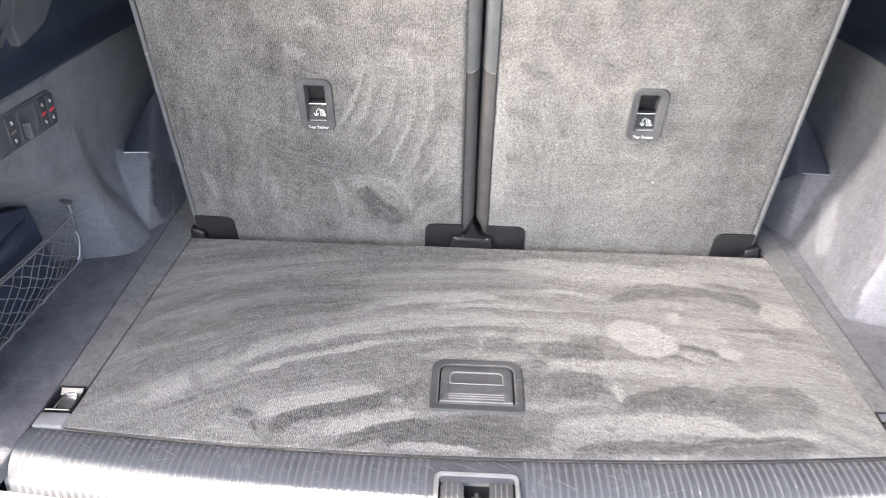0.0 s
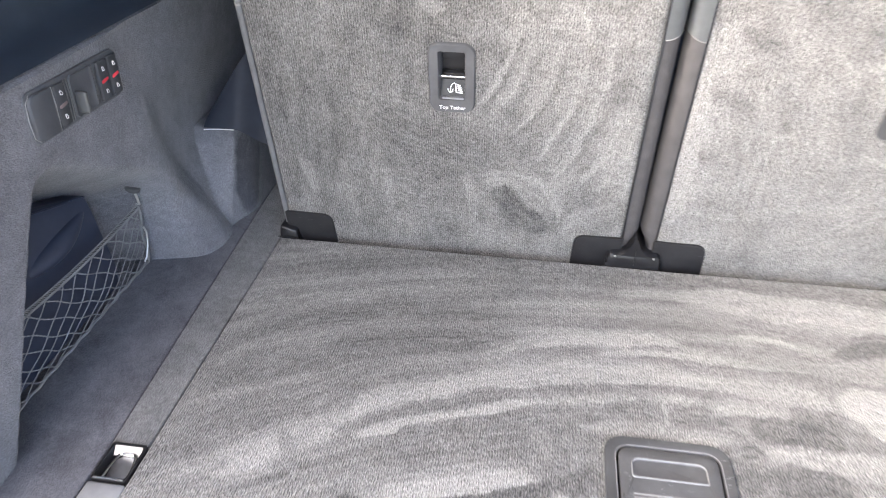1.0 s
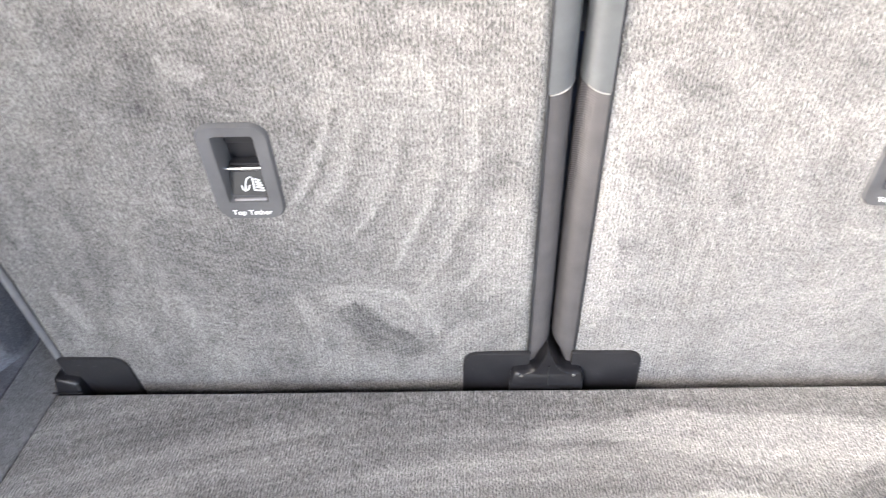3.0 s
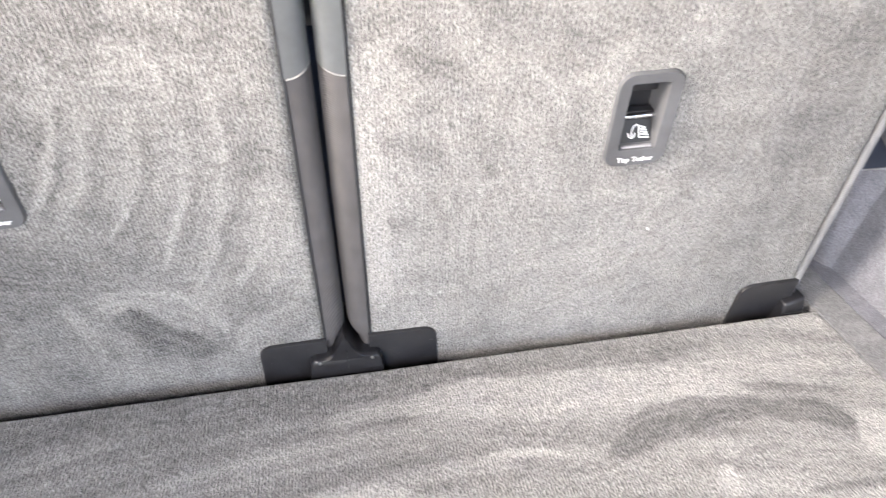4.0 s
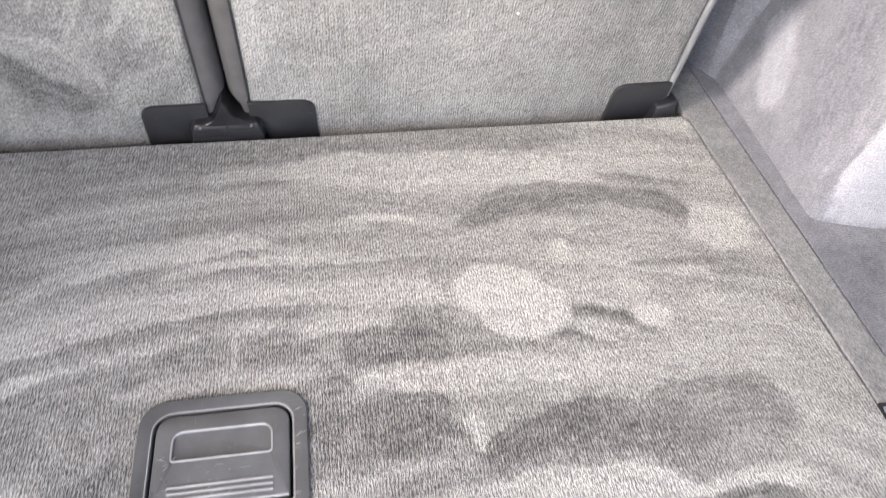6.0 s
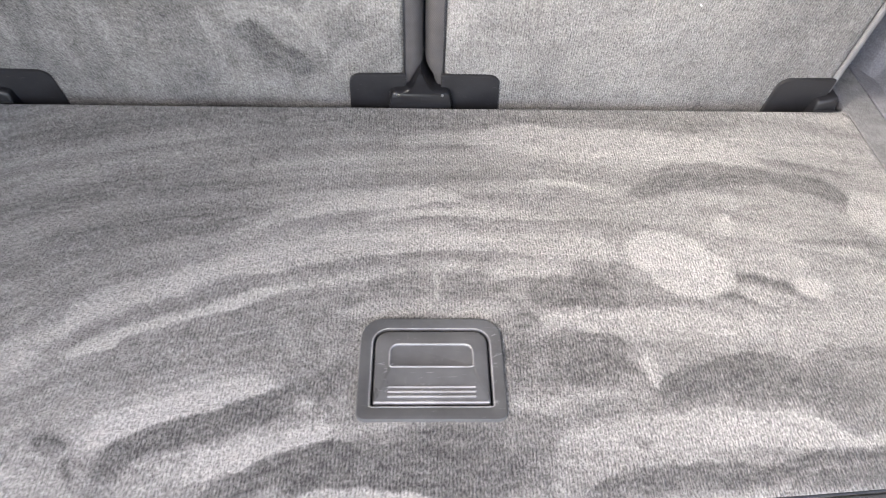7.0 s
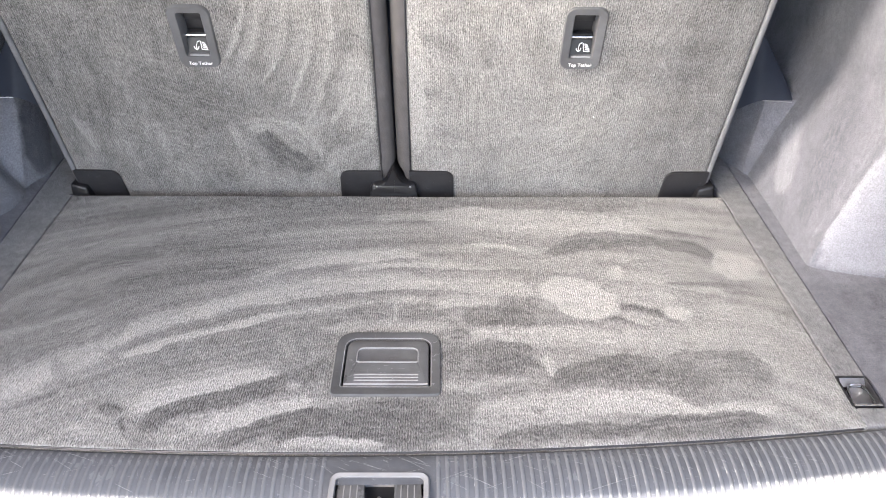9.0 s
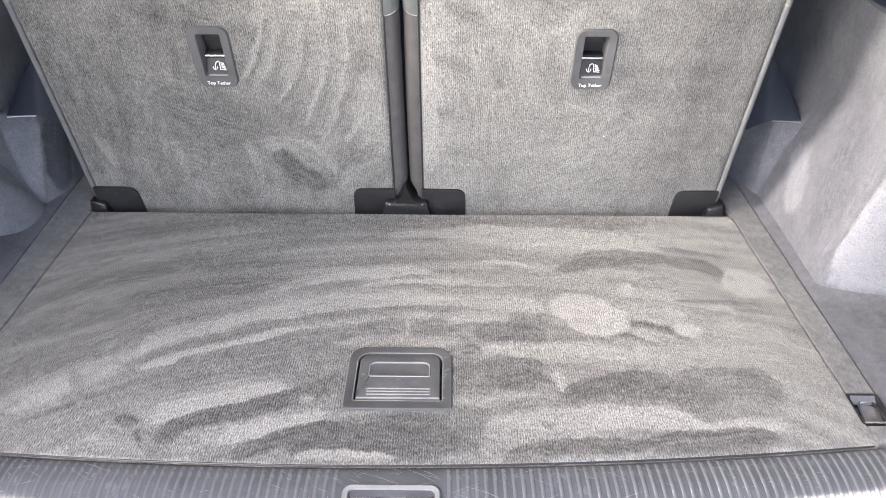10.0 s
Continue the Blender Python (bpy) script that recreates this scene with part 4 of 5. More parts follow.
# broad light and dark grounds
sweep(SEAT_LEFT, (-0.199, 0.426), (-0.144, 0.392), (-0.044, 0.397), 0.0376, 0.6, 0.03, 0.03)
sweep(SEAT_LEFT, (-0.206, 0.350), (-0.153, 0.323), (-0.055, 0.317), 0.0504, 0.58, 0.03, 0.03)
sweep(SEAT_LEFT, (-0.056, 0.297), (-0.036, 0.217), (-0.031, 0.113), 0.0254, 0.68, 0.03, 0.03)
sweep(SEAT_LEFT, (-0.392, 0.257), (-0.332, 0.215), (-0.196, 0.180), 0.0366, 0.36, 0.03, 0.03)
sweep(SEAT_LEFT, (-0.440, 0.146), (-0.343, 0.100), (-0.236, 0.091), 0.0403, 0.42, 0.03, 0.03)
sweep(SEAT_LEFT, (-0.306, 0.416), (-0.287, 0.394), (-0.250, 0.381), 0.0139, 0.4, 0.03, 0.03)
# long curved swipes below and beside the anchor
sweep(SEAT_LEFT, (-0.187, 0.410), (-0.203, 0.338), (-0.245, 0.265), 0.0043, 0.70, 0.0045, 0.012)
sweep(SEAT_LEFT, (-0.180, 0.394), (-0.196, 0.332), (-0.236, 0.261), 0.0038, 0.43, 0.012, 0.012)
sweep(SEAT_LEFT, (-0.162, 0.403), (-0.181, 0.331), (-0.222, 0.253), 0.0043, 0.68, 0.0045, 0.012)
sweep(SEAT_LEFT, (-0.152, 0.382), (-0.169, 0.318), (-0.208, 0.244), 0.0044, 0.45, 0.012, 0.012)
sweep(SEAT_LEFT, (-0.131, 0.391), (-0.148, 0.310), (-0.189, 0.224), 0.0049, 0.70, 0.0045, 0.012)
sweep(SEAT_LEFT, (-0.121, 0.380), (-0.134, 0.309), (-0.167, 0.226), 0.0045, 0.45, 0.012, 0.012)
sweep(SEAT_LEFT, (-0.099, 0.356), (-0.114, 0.274), (-0.152, 0.181), 0.0052, 0.71, 0.0045, 0.012)
sweep(SEAT_LEFT, (-0.094, 0.319), (-0.106, 0.252), (-0.139, 0.175), 0.0042, 0.46, 0.012, 0.012)
sweep(SEAT_LEFT, (-0.075, 0.305), (-0.091, 0.229), (-0.131, 0.149), 0.0054, 0.69, 0.0045, 0.012)
sweep(SEAT_LEFT, (-0.061, 0.403), (-0.066, 0.354), (-0.073, 0.305), 0.0043, 0.69, 0.012, 0.012)
sweep(SEAT_LEFT, (-0.055, 0.317), (-0.066, 0.249), (-0.100, 0.172), 0.0064, 0.46, 0.012, 0.012)
sweep(SEAT_LEFT, (-0.036, 0.269), (-0.053, 0.202), (-0.097, 0.137), 0.0062, 0.69, 0.0045, 0.012)
sweep(SEAT_LEFT, (-0.018, 0.261), (-0.030, 0.184), (-0.062, 0.115), 0.0080, 0.68, 0.012, 0.012)
sweep(SEAT_LEFT, (-0.044, 0.397), (-0.040, 0.358), (-0.035, 0.316), 0.0057, 0.47, 0.012, 0.012)
sweep(SEAT_LEFT, (-0.084, 0.410), (-0.081, 0.378), (-0.086, 0.343), 0.0055, 0.48, 0.012, 0.012)
# dark and light lenses low down
sweep(SEAT_LEFT, (-0.232, 0.143), (-0.179, 0.139), (-0.107, 0.080), 0.0191, 0.6, 0.012, 0.012)
sweep(SEAT_LEFT, (-0.209, 0.141), (-0.175, 0.085), (-0.116, 0.044), 0.0180, 0.26, 0.0045, 0.012)
sweep(SEAT_LEFT, (-0.176, 0.161), (-0.138, 0.135), (-0.101, 0.069), 0.0065, 0.68, 0.012, 0.0045)
sweep(SEAT_LEFT, (-0.107, 0.069), (-0.080, 0.112), (-0.019, 0.149), 0.0068, 0.4, 0.0045, 0.012)
sweep(SEAT_LEFT, (-0.103, 0.037), (-0.075, 0.087), (-0.019, 0.112), 0.0086, 0.58, 0.012, 0.03)
sweep(SEAT_LEFT, (-0.263, 0.233), (-0.258, 0.209), (-0.252, 0.184), 0.0065, 0.3, 0.012, 0.012)
sweep(SEAT_LEFT, (-0.328, 0.245), (-0.291, 0.227), (-0.261, 0.241), 0.0077, 0.32, 0.012, 0.012)
sweep(SEAT_LEFT, (-0.260, 0.150), (-0.244, 0.111), (-0.249, 0.050), 0.0083, 0.56, 0.012, 0.012)
sweep(SEAT_LEFT, (-0.287, 0.134), (-0.292, 0.086), (-0.307, 0.034), 0.0061, 0.38, 0.012, 0.012)
sweep(SEAT_LEFT, (-0.328, 0.173), (-0.329, 0.128), (-0.331, 0.079), 0.0081, 0.34, 0.012, 0.012)
sweep(SEAT_LEFT, (-0.378, 0.159), (-0.376, 0.113), (-0.379, 0.062), 0.0070, 0.54, 0.0045, 0.012)
sweep(SEAT_LEFT, (-0.425, 0.107), (-0.424, 0.066), (-0.426, 0.034), 0.0060, 0.34, 0.012, 0.012)
sweep(SEAT_LEFT, (-0.388, 0.195), (-0.395, 0.143), (-0.402, 0.105), 0.0057, 0.5, 0.012, 0.012)
sweep(SEAT_LEFT, (-0.391, 0.063), (-0.358, 0.049), (-0.329, 0.013), 0.0101, 0.52, 0.012, 0.012)
sweep(SEAT_LEFT, (-0.231, 0.049), (-0.196, 0.023), (-0.146, -0.004), 0.0123, 0.52, 0.03, 0.03)
# mottling over the anchor
sweep(SEAT_LEFT, (-0.320, 0.436), (-0.304, 0.421), (-0.280, 0.415), 0.0072, 0.62, 0.012, 0.012)
sweep(SEAT_LEFT, (-0.236, 0.432), (-0.211, 0.411), (-0.203, 0.390), 0.0048, 0.44, 0.012, 0.012)
sweep(SEAT_LEFT, (-0.186, 0.430), (-0.157, 0.418), (-0.139, 0.423), 0.0050, 0.42, 0.012, 0.012)
sweep(SEAT_LEFT, (-0.121, 0.427), (-0.106, 0.411), (-0.103, 0.390), 0.0044, 0.7, 0.012, 0.012)
sweep(SEAT_LEFT, (-0.135, 0.451), (-0.101, 0.459), (-0.051, 0.447), 0.0090, 0.6, 0.03, 0.03)
sweep(SEAT_LEFT, (-0.240, 0.465), (-0.198, 0.467), (-0.168, 0.453), 0.0081, 0.42, 0.03, 0.03)
sweep(SEAT_LEFT, (-0.296, 0.468), (-0.261, 0.475), (-0.234, 0.456), 0.0071, 0.58, 0.03, 0.03)
sweep(SEAT_LEFT, (-0.105, 0.493), (-0.075, 0.479), (-0.034, 0.482), 0.0102, 0.46, 0.03, 0.03)
# the outer part, greyer to paint in its shade, with a few light swipes
sweep(SEAT_LEFT, (-0.537, 0.356), (-0.510, 0.266), (-0.516, 0.088), 0.0419, 0.36, 0.03, 0.03)
sweep(SEAT_LEFT, (-0.514, 0.164), (-0.500, 0.133), (-0.493, 0.088), 0.0089, 0.58, 0.012, 0.0045)
sweep(SEAT_LEFT, (-0.535, 0.145), (-0.529, 0.107), (-0.525, 0.061), 0.0080, 0.32, 0.012, 0.012)
sweep(SEAT_LEFT, (-0.445, 0.121), (-0.440, 0.088), (-0.436, 0.048), 0.0071, 0.5, 0.012, 0.012)
sweep(SEAT_LEFT, (-0.400, 0.298), (-0.406, 0.234), (-0.420, 0.164), 0.0111, 0.44, 0.012, 0.03)
sweep(SEAT_LEFT, (-0.448, 0.234), (-0.455, 0.176), (-0.462, 0.114), 0.0096, 0.3, 0.03, 0.012)
sweep(SEAT_LEFT, (-0.404, 0.394), (-0.382, 0.357), (-0.388, 0.308), 0.0137, 0.46, 0.03, 0.03)
sweep(SEAT_LEFT, (-0.331, 0.358), (-0.332, 0.319), (-0.336, 0.278), 0.0070, 0.34, 0.012, 0.012)
sweep(SEAT_LEFT, (-0.510, 0.337), (-0.502, 0.287), (-0.508, 0.222), 0.0108, 0.42, 0.03, 0.03)
# grounds: lightest beside the gap
sweep(SEAT_RIGHT, (0.058, 0.423), (0.070, 0.309), (0.075, 0.084), 0.0306, 0.68, 0.03, 0.03)
sweep(SEAT_RIGHT, (0.155, 0.365), (0.175, 0.269), (0.200, 0.094), 0.0594, 0.6, 0.03, 0.03)
sweep(SEAT_RIGHT, (0.038, 0.443), (0.046, 0.311), (0.050, 0.066), 0.0071, 0.92, 0.012, 0.012)
sweep(SEAT_RIGHT, (0.383, 0.203), (0.330, 0.121), (0.219, 0.062), 0.0555, 0.62, 0.03, 0.03)
# soft marks
sweep(SEAT_RIGHT, (0.065, 0.315), (0.096, 0.308), (0.140, 0.285), 0.0103, 0.46, 0.012, 0.03)
sweep(SEAT_RIGHT, (0.082, 0.406), (0.111, 0.394), (0.138, 0.377), 0.0094, 0.44, 0.03, 0.03)
sweep(SEAT_RIGHT, (0.072, 0.380), (0.087, 0.368), (0.110, 0.373), 0.0054, 0.66, 0.012, 0.012)
sweep(SEAT_RIGHT, (0.060, 0.226), (0.080, 0.216), (0.108, 0.218), 0.0122, 0.48, 0.03, 0.03)
sweep(SEAT_RIGHT, (0.135, 0.457), (0.168, 0.446), (0.197, 0.449), 0.0081, 0.44, 0.03, 0.03)
sweep(SEAT_RIGHT, (0.150, 0.342), (0.169, 0.297), (0.176, 0.240), 0.0073, 0.46, 0.012, 0.03)
sweep(SEAT_RIGHT, (0.127, 0.236), (0.133, 0.197), (0.131, 0.155), 0.0052, 0.5, 0.012, 0.012)
sweep(SEAT_RIGHT, (0.188, 0.345), (0.209, 0.301), (0.216, 0.252), 0.0084, 0.66, 0.03, 0.03)
sweep(SEAT_RIGHT, (0.201, 0.435), (0.236, 0.409), (0.277, 0.396), 0.0085, 0.48, 0.03, 0.03)
sweep(SEAT_RIGHT, (0.197, 0.385), (0.223, 0.361), (0.238, 0.324), 0.0069, 0.64, 0.012, 0.03)
sweep(SEAT_RIGHT, (0.094, 0.140), (0.137, 0.132), (0.192, 0.134), 0.0083, 0.52, 0.012, 0.03)
sweep(SEAT_RIGHT, (0.078, 0.118), (0.116, 0.110), (0.159, 0.109), 0.0085, 0.7, 0.03, 0.012)
sweep(SEAT_RIGHT, (0.232, 0.091), (0.308, 0.090), (0.388, 0.098), 0.0081, 0.54, 0.012, 0.03)
sweep(SEAT_RIGHT, (0.204, 0.131), (0.288, 0.138), (0.383, 0.144), 0.0084, 0.66, 0.03, 0.012)
sweep(SEAT_RIGHT, (0.195, 0.200), (0.269, 0.203), (0.336, 0.206), 0.0074, 0.55, 0.012, 0.03)
sweep(SEAT_RIGHT, (0.095, 0.274), (0.140, 0.257), (0.199, 0.257), 0.0069, 0.64, 0.03, 0.012)
sweep(SEAT_RIGHT, (0.280, 0.241), (0.325, 0.223), (0.377, 0.219), 0.0070, 0.64, 0.03, 0.03)
sweep(SEAT_RIGHT, (0.239, 0.452), (0.273, 0.432), (0.307, 0.415), 0.0068, 0.5, 0.03, 0.03)
sweep(SEAT_RIGHT, (0.050, 0.461), (0.076, 0.455), (0.100, 0.463), 0.0073, 0.62, 0.03, 0.03)


def seat_ground(x, z):
    """Blotchy nap on the seat backs; the one on the right has faint level rows. Lit and shaded sides are painted in:
    right seat lighter, outer parts greyer.
    """
    blot = 0.09 * drift(x * 13, z * 9, 2.0) + 0.10 * drift(x * 30, z * 22, 6.0) + 0.05 * drift(x * 75, z * 45, 8.0)
    left = 0.41 + blot + 0.08 * smooth((x + 0.30) / 0.2)
    right = 0.56 + 0.8 * blot + 0.05 * drift(x * 4, z * 42, 3.0) + 0.04 * drift(x * 40, z * 7, 13.0) - 0.10 * smooth((x - 0.30) / 0.25)
    return np.where(x > 0.02, right, left)


def tether(seat, cx):
    """Anchor point cover: rim, deep pocket, steel bar, pictogram and lettering; local x, z lie on the seat's face, -y is out."""
    flat = Matrix(((1, 0, 0, 0), (0, 0, -1, 0), (0, 1, 0, 0), (0, 0, 0, 1)))  # plate z points out of the seat
    cz = 0.3185
    bm = bmesh.new()
    o = [(x + (0.0016 if x > cx else -0.0016) * (1 - ((y - cz) / 0.0515) ** 2), y) for x, y in rounded(0.0625, 0.1065, 0.015, cx, cz - 0.0005)]
    o1 = [(x + (0.0016 if x > cx else -0.0016) * (1 - ((y - cz) / 0.0515) ** 2), y) for x, y in rounded(0.0590, 0.1030, 0.0135, cx, cz - 0.0005)]
    i1 = rounded(0.0375, 0.0745, 0.003, cx, cz + 0.0035)
    i2 = rounded(0.0355, 0.0725, 0.0025, cx, cz + 0.0035)
    i3 = [(x, y if y > cz else y + 0.006) for x, y in rounded(0.033, 0.068, 0.002, cx, cz + 0.005)]
    loft(bm, [up(o, -0.004), up(o, 0.002), up(o1, 0.0045), up(i1, 0.0035), up(i2, 0.001), up(i3, -0.026)])
    bezel = part("tether_bezel", turned(bm, flat), M_BEZEL, seat, "grey plastic anchor surround")
    bm = bmesh.new()
    bmesh.ops.create_grid(bm, x_segments=2, y_segments=2, size=0.5, matrix=Matrix.LocRotScale((cx, cz + 0.006, -0.0255), None, (0.036, 0.072, 1)))
    part("pocket_back", turned(bm, flat), M_BLACK, bezel, "black pocket back")
    for h, dep in ((0.024, -0.016), (-0.006, -0.012)):
        part("pocket_step", turned(box(0.033, 0.010, 0.010, (cx + 0.002, cz + h, dep - 0.006), 0.001), flat), M_BLACK, bezel)
    part("tether_bar", turned(tube([(cx - 0.0185, cz - 0.004, -0.010), (cx + 0.0185, cz - 0.004, -0.010)], 0.0024, 10), flat), M_CHROME, bezel, "bright steel tether bar")
    # sloping print plate in the lower half of the pocket
    tilt = Matrix.Translation((cx, cz - 0.021, -0.0095)) @ Matrix.Rotation(radians(-24), 4, "X")
    sign = Matrix.Translation((0.0032, -0.0012, 0.0004)) @ Matrix.Diagonal((0.86, 0.92, 1, 1))
    part("print_plate", turned(box(0.034, 0.026, 0.002, (0, 0, 0)), flat @ tilt), M_BLACK, bezel)
    anchor = tube([(-0.0118, -0.0005, 0.0014), (-0.0105, -0.0045, 0.0014), (-0.0075, -0.0062, 0.0014), (-0.0045, -0.0045, 0.0014), (-0.0032, -0.0005, 0.0014)], 0.00075, 6)
    tube([(-0.0075, -0.006, 0.0014), (-0.0075, 0.001, 0.0014), (-0.0055, 0.0062, 0.0014), (-0.001, 0.0085, 0.0014)], 0.00075, 6, anchor)
    part("pictogram", turned(anchor, flat @ tilt @ sign), M_WHITE, bezel, "white printed anchor and seat sign")
    seatsign = tube([(0.0005, 0.0075, 0.0014), (0.0018, -0.0055, 0.0014), (0.0125, -0.0062, 0.0014)], 0.0009, 6)
    for k in range(4):
        tube([(0.003 + 0.0004 * k, 0.006 - 0.0028 * k, 0.0014), (0.0085 + 0.0012 * k, 0.0042 - 0.0026 * k, 0.0014)], 0.0009, 6, seatsign)
    part("pictogram", turned(seatsign, flat @ tilt @ sign), M_WHITE, bezel, "white printed anchor and seat sign")
    # pale bar in place of the ledge's highlight
    part("lower_ledge", turned(box(0.030, 0.003, 0.003, (cx + 0.001, cz - 0.0322, 0.0004), 0.0012), flat), M_BLOCK, bezel, "lower edge, its highlight painted pale")
    font = bpy.data.curves.new("lettering", "FONT")
    font.body, font.size, font.align_x, font.align_y, font.extrude = "Top Tether", 0.0078, "CENTER", "CENTER", 0.0002
    font.offset = 0.0001
    font.materials.append(M_WHITE)
    txt = new("lettering", font)
    txt.matrix_world = flat @ pose(cx + 0.0005, cz - 0.0448, 0.0048)
    txt.parent = bezel
    txt["label"] = "white lettering"


def seat_back(x0, x1, inner, cx, strokes, seed, label):
    """One folding seat back seen from behind: carpeted shell, piping, fabric edge, hinge covers, tether point. inner: the side next to the gap."""
    seat = thing("rear_seat_back", pose(0, 1.277, 0, LEAN_BACK), label, "seat back", "third-row seat backs")
    lo, hi, w = -0.10, 0.70, x1 - x0

    def face(u, v):
        x, z = x0 + w * u, lo + (hi - lo) * v
        g = min(u * w, (1 - u) * w)
        d = 0.007 * (1 - math.sqrt(max(0, 1 - (1 - min(g, 0.012) / 0.012) ** 2)))
        swell = -0.003 * math.sin(math.pi * u) + 0.0022 * noise.noise(Vector((x * 9, z * 9, seed)))
        return (x, d + swell + 0.003, z)

    def kept(u, v):
        x, z = x0 + w * u, lo + (hi - lo) * v
        return not (abs(x - cx) < 0.0225 and abs(z - 0.319) < 0.044)

    bm = sheet(face, edged(260, w, 0.002, 6), spread(0, 1, 360), kept)
    shell = part("back_panel", bm, M_SEAT, seat)
    nap_field(shell, (0, 2), strokes, seat_ground, seed, 1.0, 1.6)
    part("cushion", box(w - 0.004, 0.10, hi - lo + 0.02, ((x0 + x1) / 2, 0.085, (lo + hi) / 2), 0.02, 3), M_DARKVINYL, seat, "dark leather cushion side")
    # outer piping in two lengths with a sewn joint
    ox = x0 if inner > 0 else x1
    s = -1 if inner > 0 else 1
    for z0, z1 in ((0.02, 0.407), (0.411, 0.70)):
        part("piping", tube([(ox + s * 0.0022, 0.004, z) for z in spread(z0, z1, 24)], 0.0046, 10), M_PIPING, seat, "grey corded piping")
    part("piping_joint", tube([(ox + s * 0.0022, 0.004, 0.4075), (ox + s * 0.0022, 0.004, 0.4105)], 0.0048, 10), M_THREAD, seat, "pale sewn joint")
    bm = sheet(lambda k, z: (ox + s * (0.002 + 0.014 * math.sin(k)), 0.006 + 0.06 * (1 - math.cos(k)), z), spread(0.3, 1.57, 8), spread(-0.05, 0.70, 30))
    part("side_bolster", bm, M_DARKVINYL, seat, "dark leather seat side")
    # edge roll beside the gap: woven below, smooth leather above
    gx = x1 if inner > 0 else x0
    t = 1 if inner > 0 else -1
    for mat, z0, z1, lab, swell in ((M_EDGE, 0.016, 0.388, "dark woven edge fabric", 0.0), (M_VINYL, 0.390, 0.70, "smooth grey leather edge", 0.0015)):
        def roll(k, z):
            low = 1 - 0.50 * step(0.056 - z, 0, 0.030)
            curve = 0.0035 * math.sin((z - 0.2) * 9 + seed)
            return (gx + t * (0.0232 * low * math.sin(k) ** 0.8 + swell * math.sin(k * 2) + curve * math.sin(k) * 0.25), 0.003 - swell + 0.026 * (1 - math.cos(k)) ** 1.3, z + (0.009 * math.sin(k) ** 1.5 if abs(z - 0.389) < 0.0015 else 0))
        part("edge_roll", sheet(roll, spread(0.0001, 1.72, 16), spread(z0, z1, 60)), mat, seat, lab)
    stitch = [(gx + t * (0.0232 * math.sin(k) ** 0.8), 0.0012 + 0.026 * (1 - math.cos(k)) ** 1.3, 0.389 + 0.009 * math.sin(k) ** 1.5) for k in spread(0.02, 1.2, 14)]
    part("stitch_seam", tube(stitch, 0.0008, 6), M_THREAD, seat, "pale sewn seam")
    part("welt", tube([(gx - t * 0.0005, 0.003, z) for z in spread(0.046, 0.70, 30)], 0.0016, 6), M_DARKVINYL, seat, "dark sewn edge")
    flat = Matrix(((1, 0, 0, 0), (0, 0, -1, 0), (0, 1, 0, 0), (0, 0, 0, 1)))
    for a, b, corner in ((x0 - 0.002, x0 + 0.078, 0), (x1 - 0.076, x1 + 0.001, 1)):
        r = (0.016, 0.001, 0.001, 0.001) if corner == 0 else (0.001, 0.016, 0.001, 0.001)
        bm = plate(b - a, 0.125, r, 0.005, 0.0012, (a + b) / 2, -0.0165, -0.002)
        for v in bm.verts:
            v.co.x += (0.004 if corner == 0 else -0.004) * (v.co.y - 0.03) * -8 * (1 if abs(v.co.x - (b if corner == 0 else a)) < 0.03 else 0)
        part("hinge_cover", turned(bm, flat), M_COVER, seat, "black plastic hinge cover")
    tether(seat, cx)
    return seat


sweep(SEAT_RIGHT, (0.060, 0.350), (0.058, 0.200), (0.062, 0.080), 0.013, 0.80, 0.004, 0.02)
seat_back(-0.555, -0.0055, 1, -0.2735, SEAT_LEFT, 3.0, "grey carpet-backed seat back, upright, brushed in patches")
seat_back(0.0450, 0.582, -1, 0.3145, SEAT_RIGHT, 8.0, "grey carpet-backed seat back, upright, evenly brushed")

# hinge housings between and beside the seats
def housing(outline, y0, y1, label, name):
    ob = thing(name, pose(0, 0, 0), label, "seat hinge", "seat hinges")
    bm = bmesh.new()
    shrink = [(x * 0.96 + sum(p[0] for p in outline) / len(outline) * 0.04, z - 0.003) for x, z in outline]
    loft(bm, [[(x, y1, z) for x, z in outline], [(x, y0 + 0.006, z) for x, z in outline], [(x, y0 + 0.002, z - 0.001) for x, z in outline], [(x, y0, z) for x, z in shrink]], cap_start=True, cap_end=True)
    part("housing", bm, M_HINGE, ob)
    return ob


def shoulder(x0, x1, level, peak, base):
    """Outline of the middle housing: two level shoulders with rounded ends and a narrow neck between them."""
    c, h = (x0 + x1) / 2, (x1 - x0) / 2
    pts = [(x0, base), (x1, base)]
    for k in range(29):
        u = 1 - k / 14
        end = max(0.0, abs(u) - 0.80) / 0.20
        pts.append((c + h * u, level - (level - base) * 0.55 * (1 - math.sqrt(max(0.0, 1 - end * end))) + (peak - level) * math.exp(-((abs(u) / 0.24) ** 1.5))))
    return pts


hinge = housing(shoulder(-0.0265, 0.0565, 0.0235, 0.056, 0.0065), 1.257, 1.33, "black two-part hinge housing between the seat backs", "seat_hinge")
part("split_line", box(0.0014, 0.003, 0.030, (0.0165, 1.2568, 0.018)), M_BLACK, hinge)
part("hinge_slot", box(0.086, 0.06, 0.050, (0.0150, 1.293, -0.0235), 0.002), M_BLACK, hinge, "black slot under the housing")
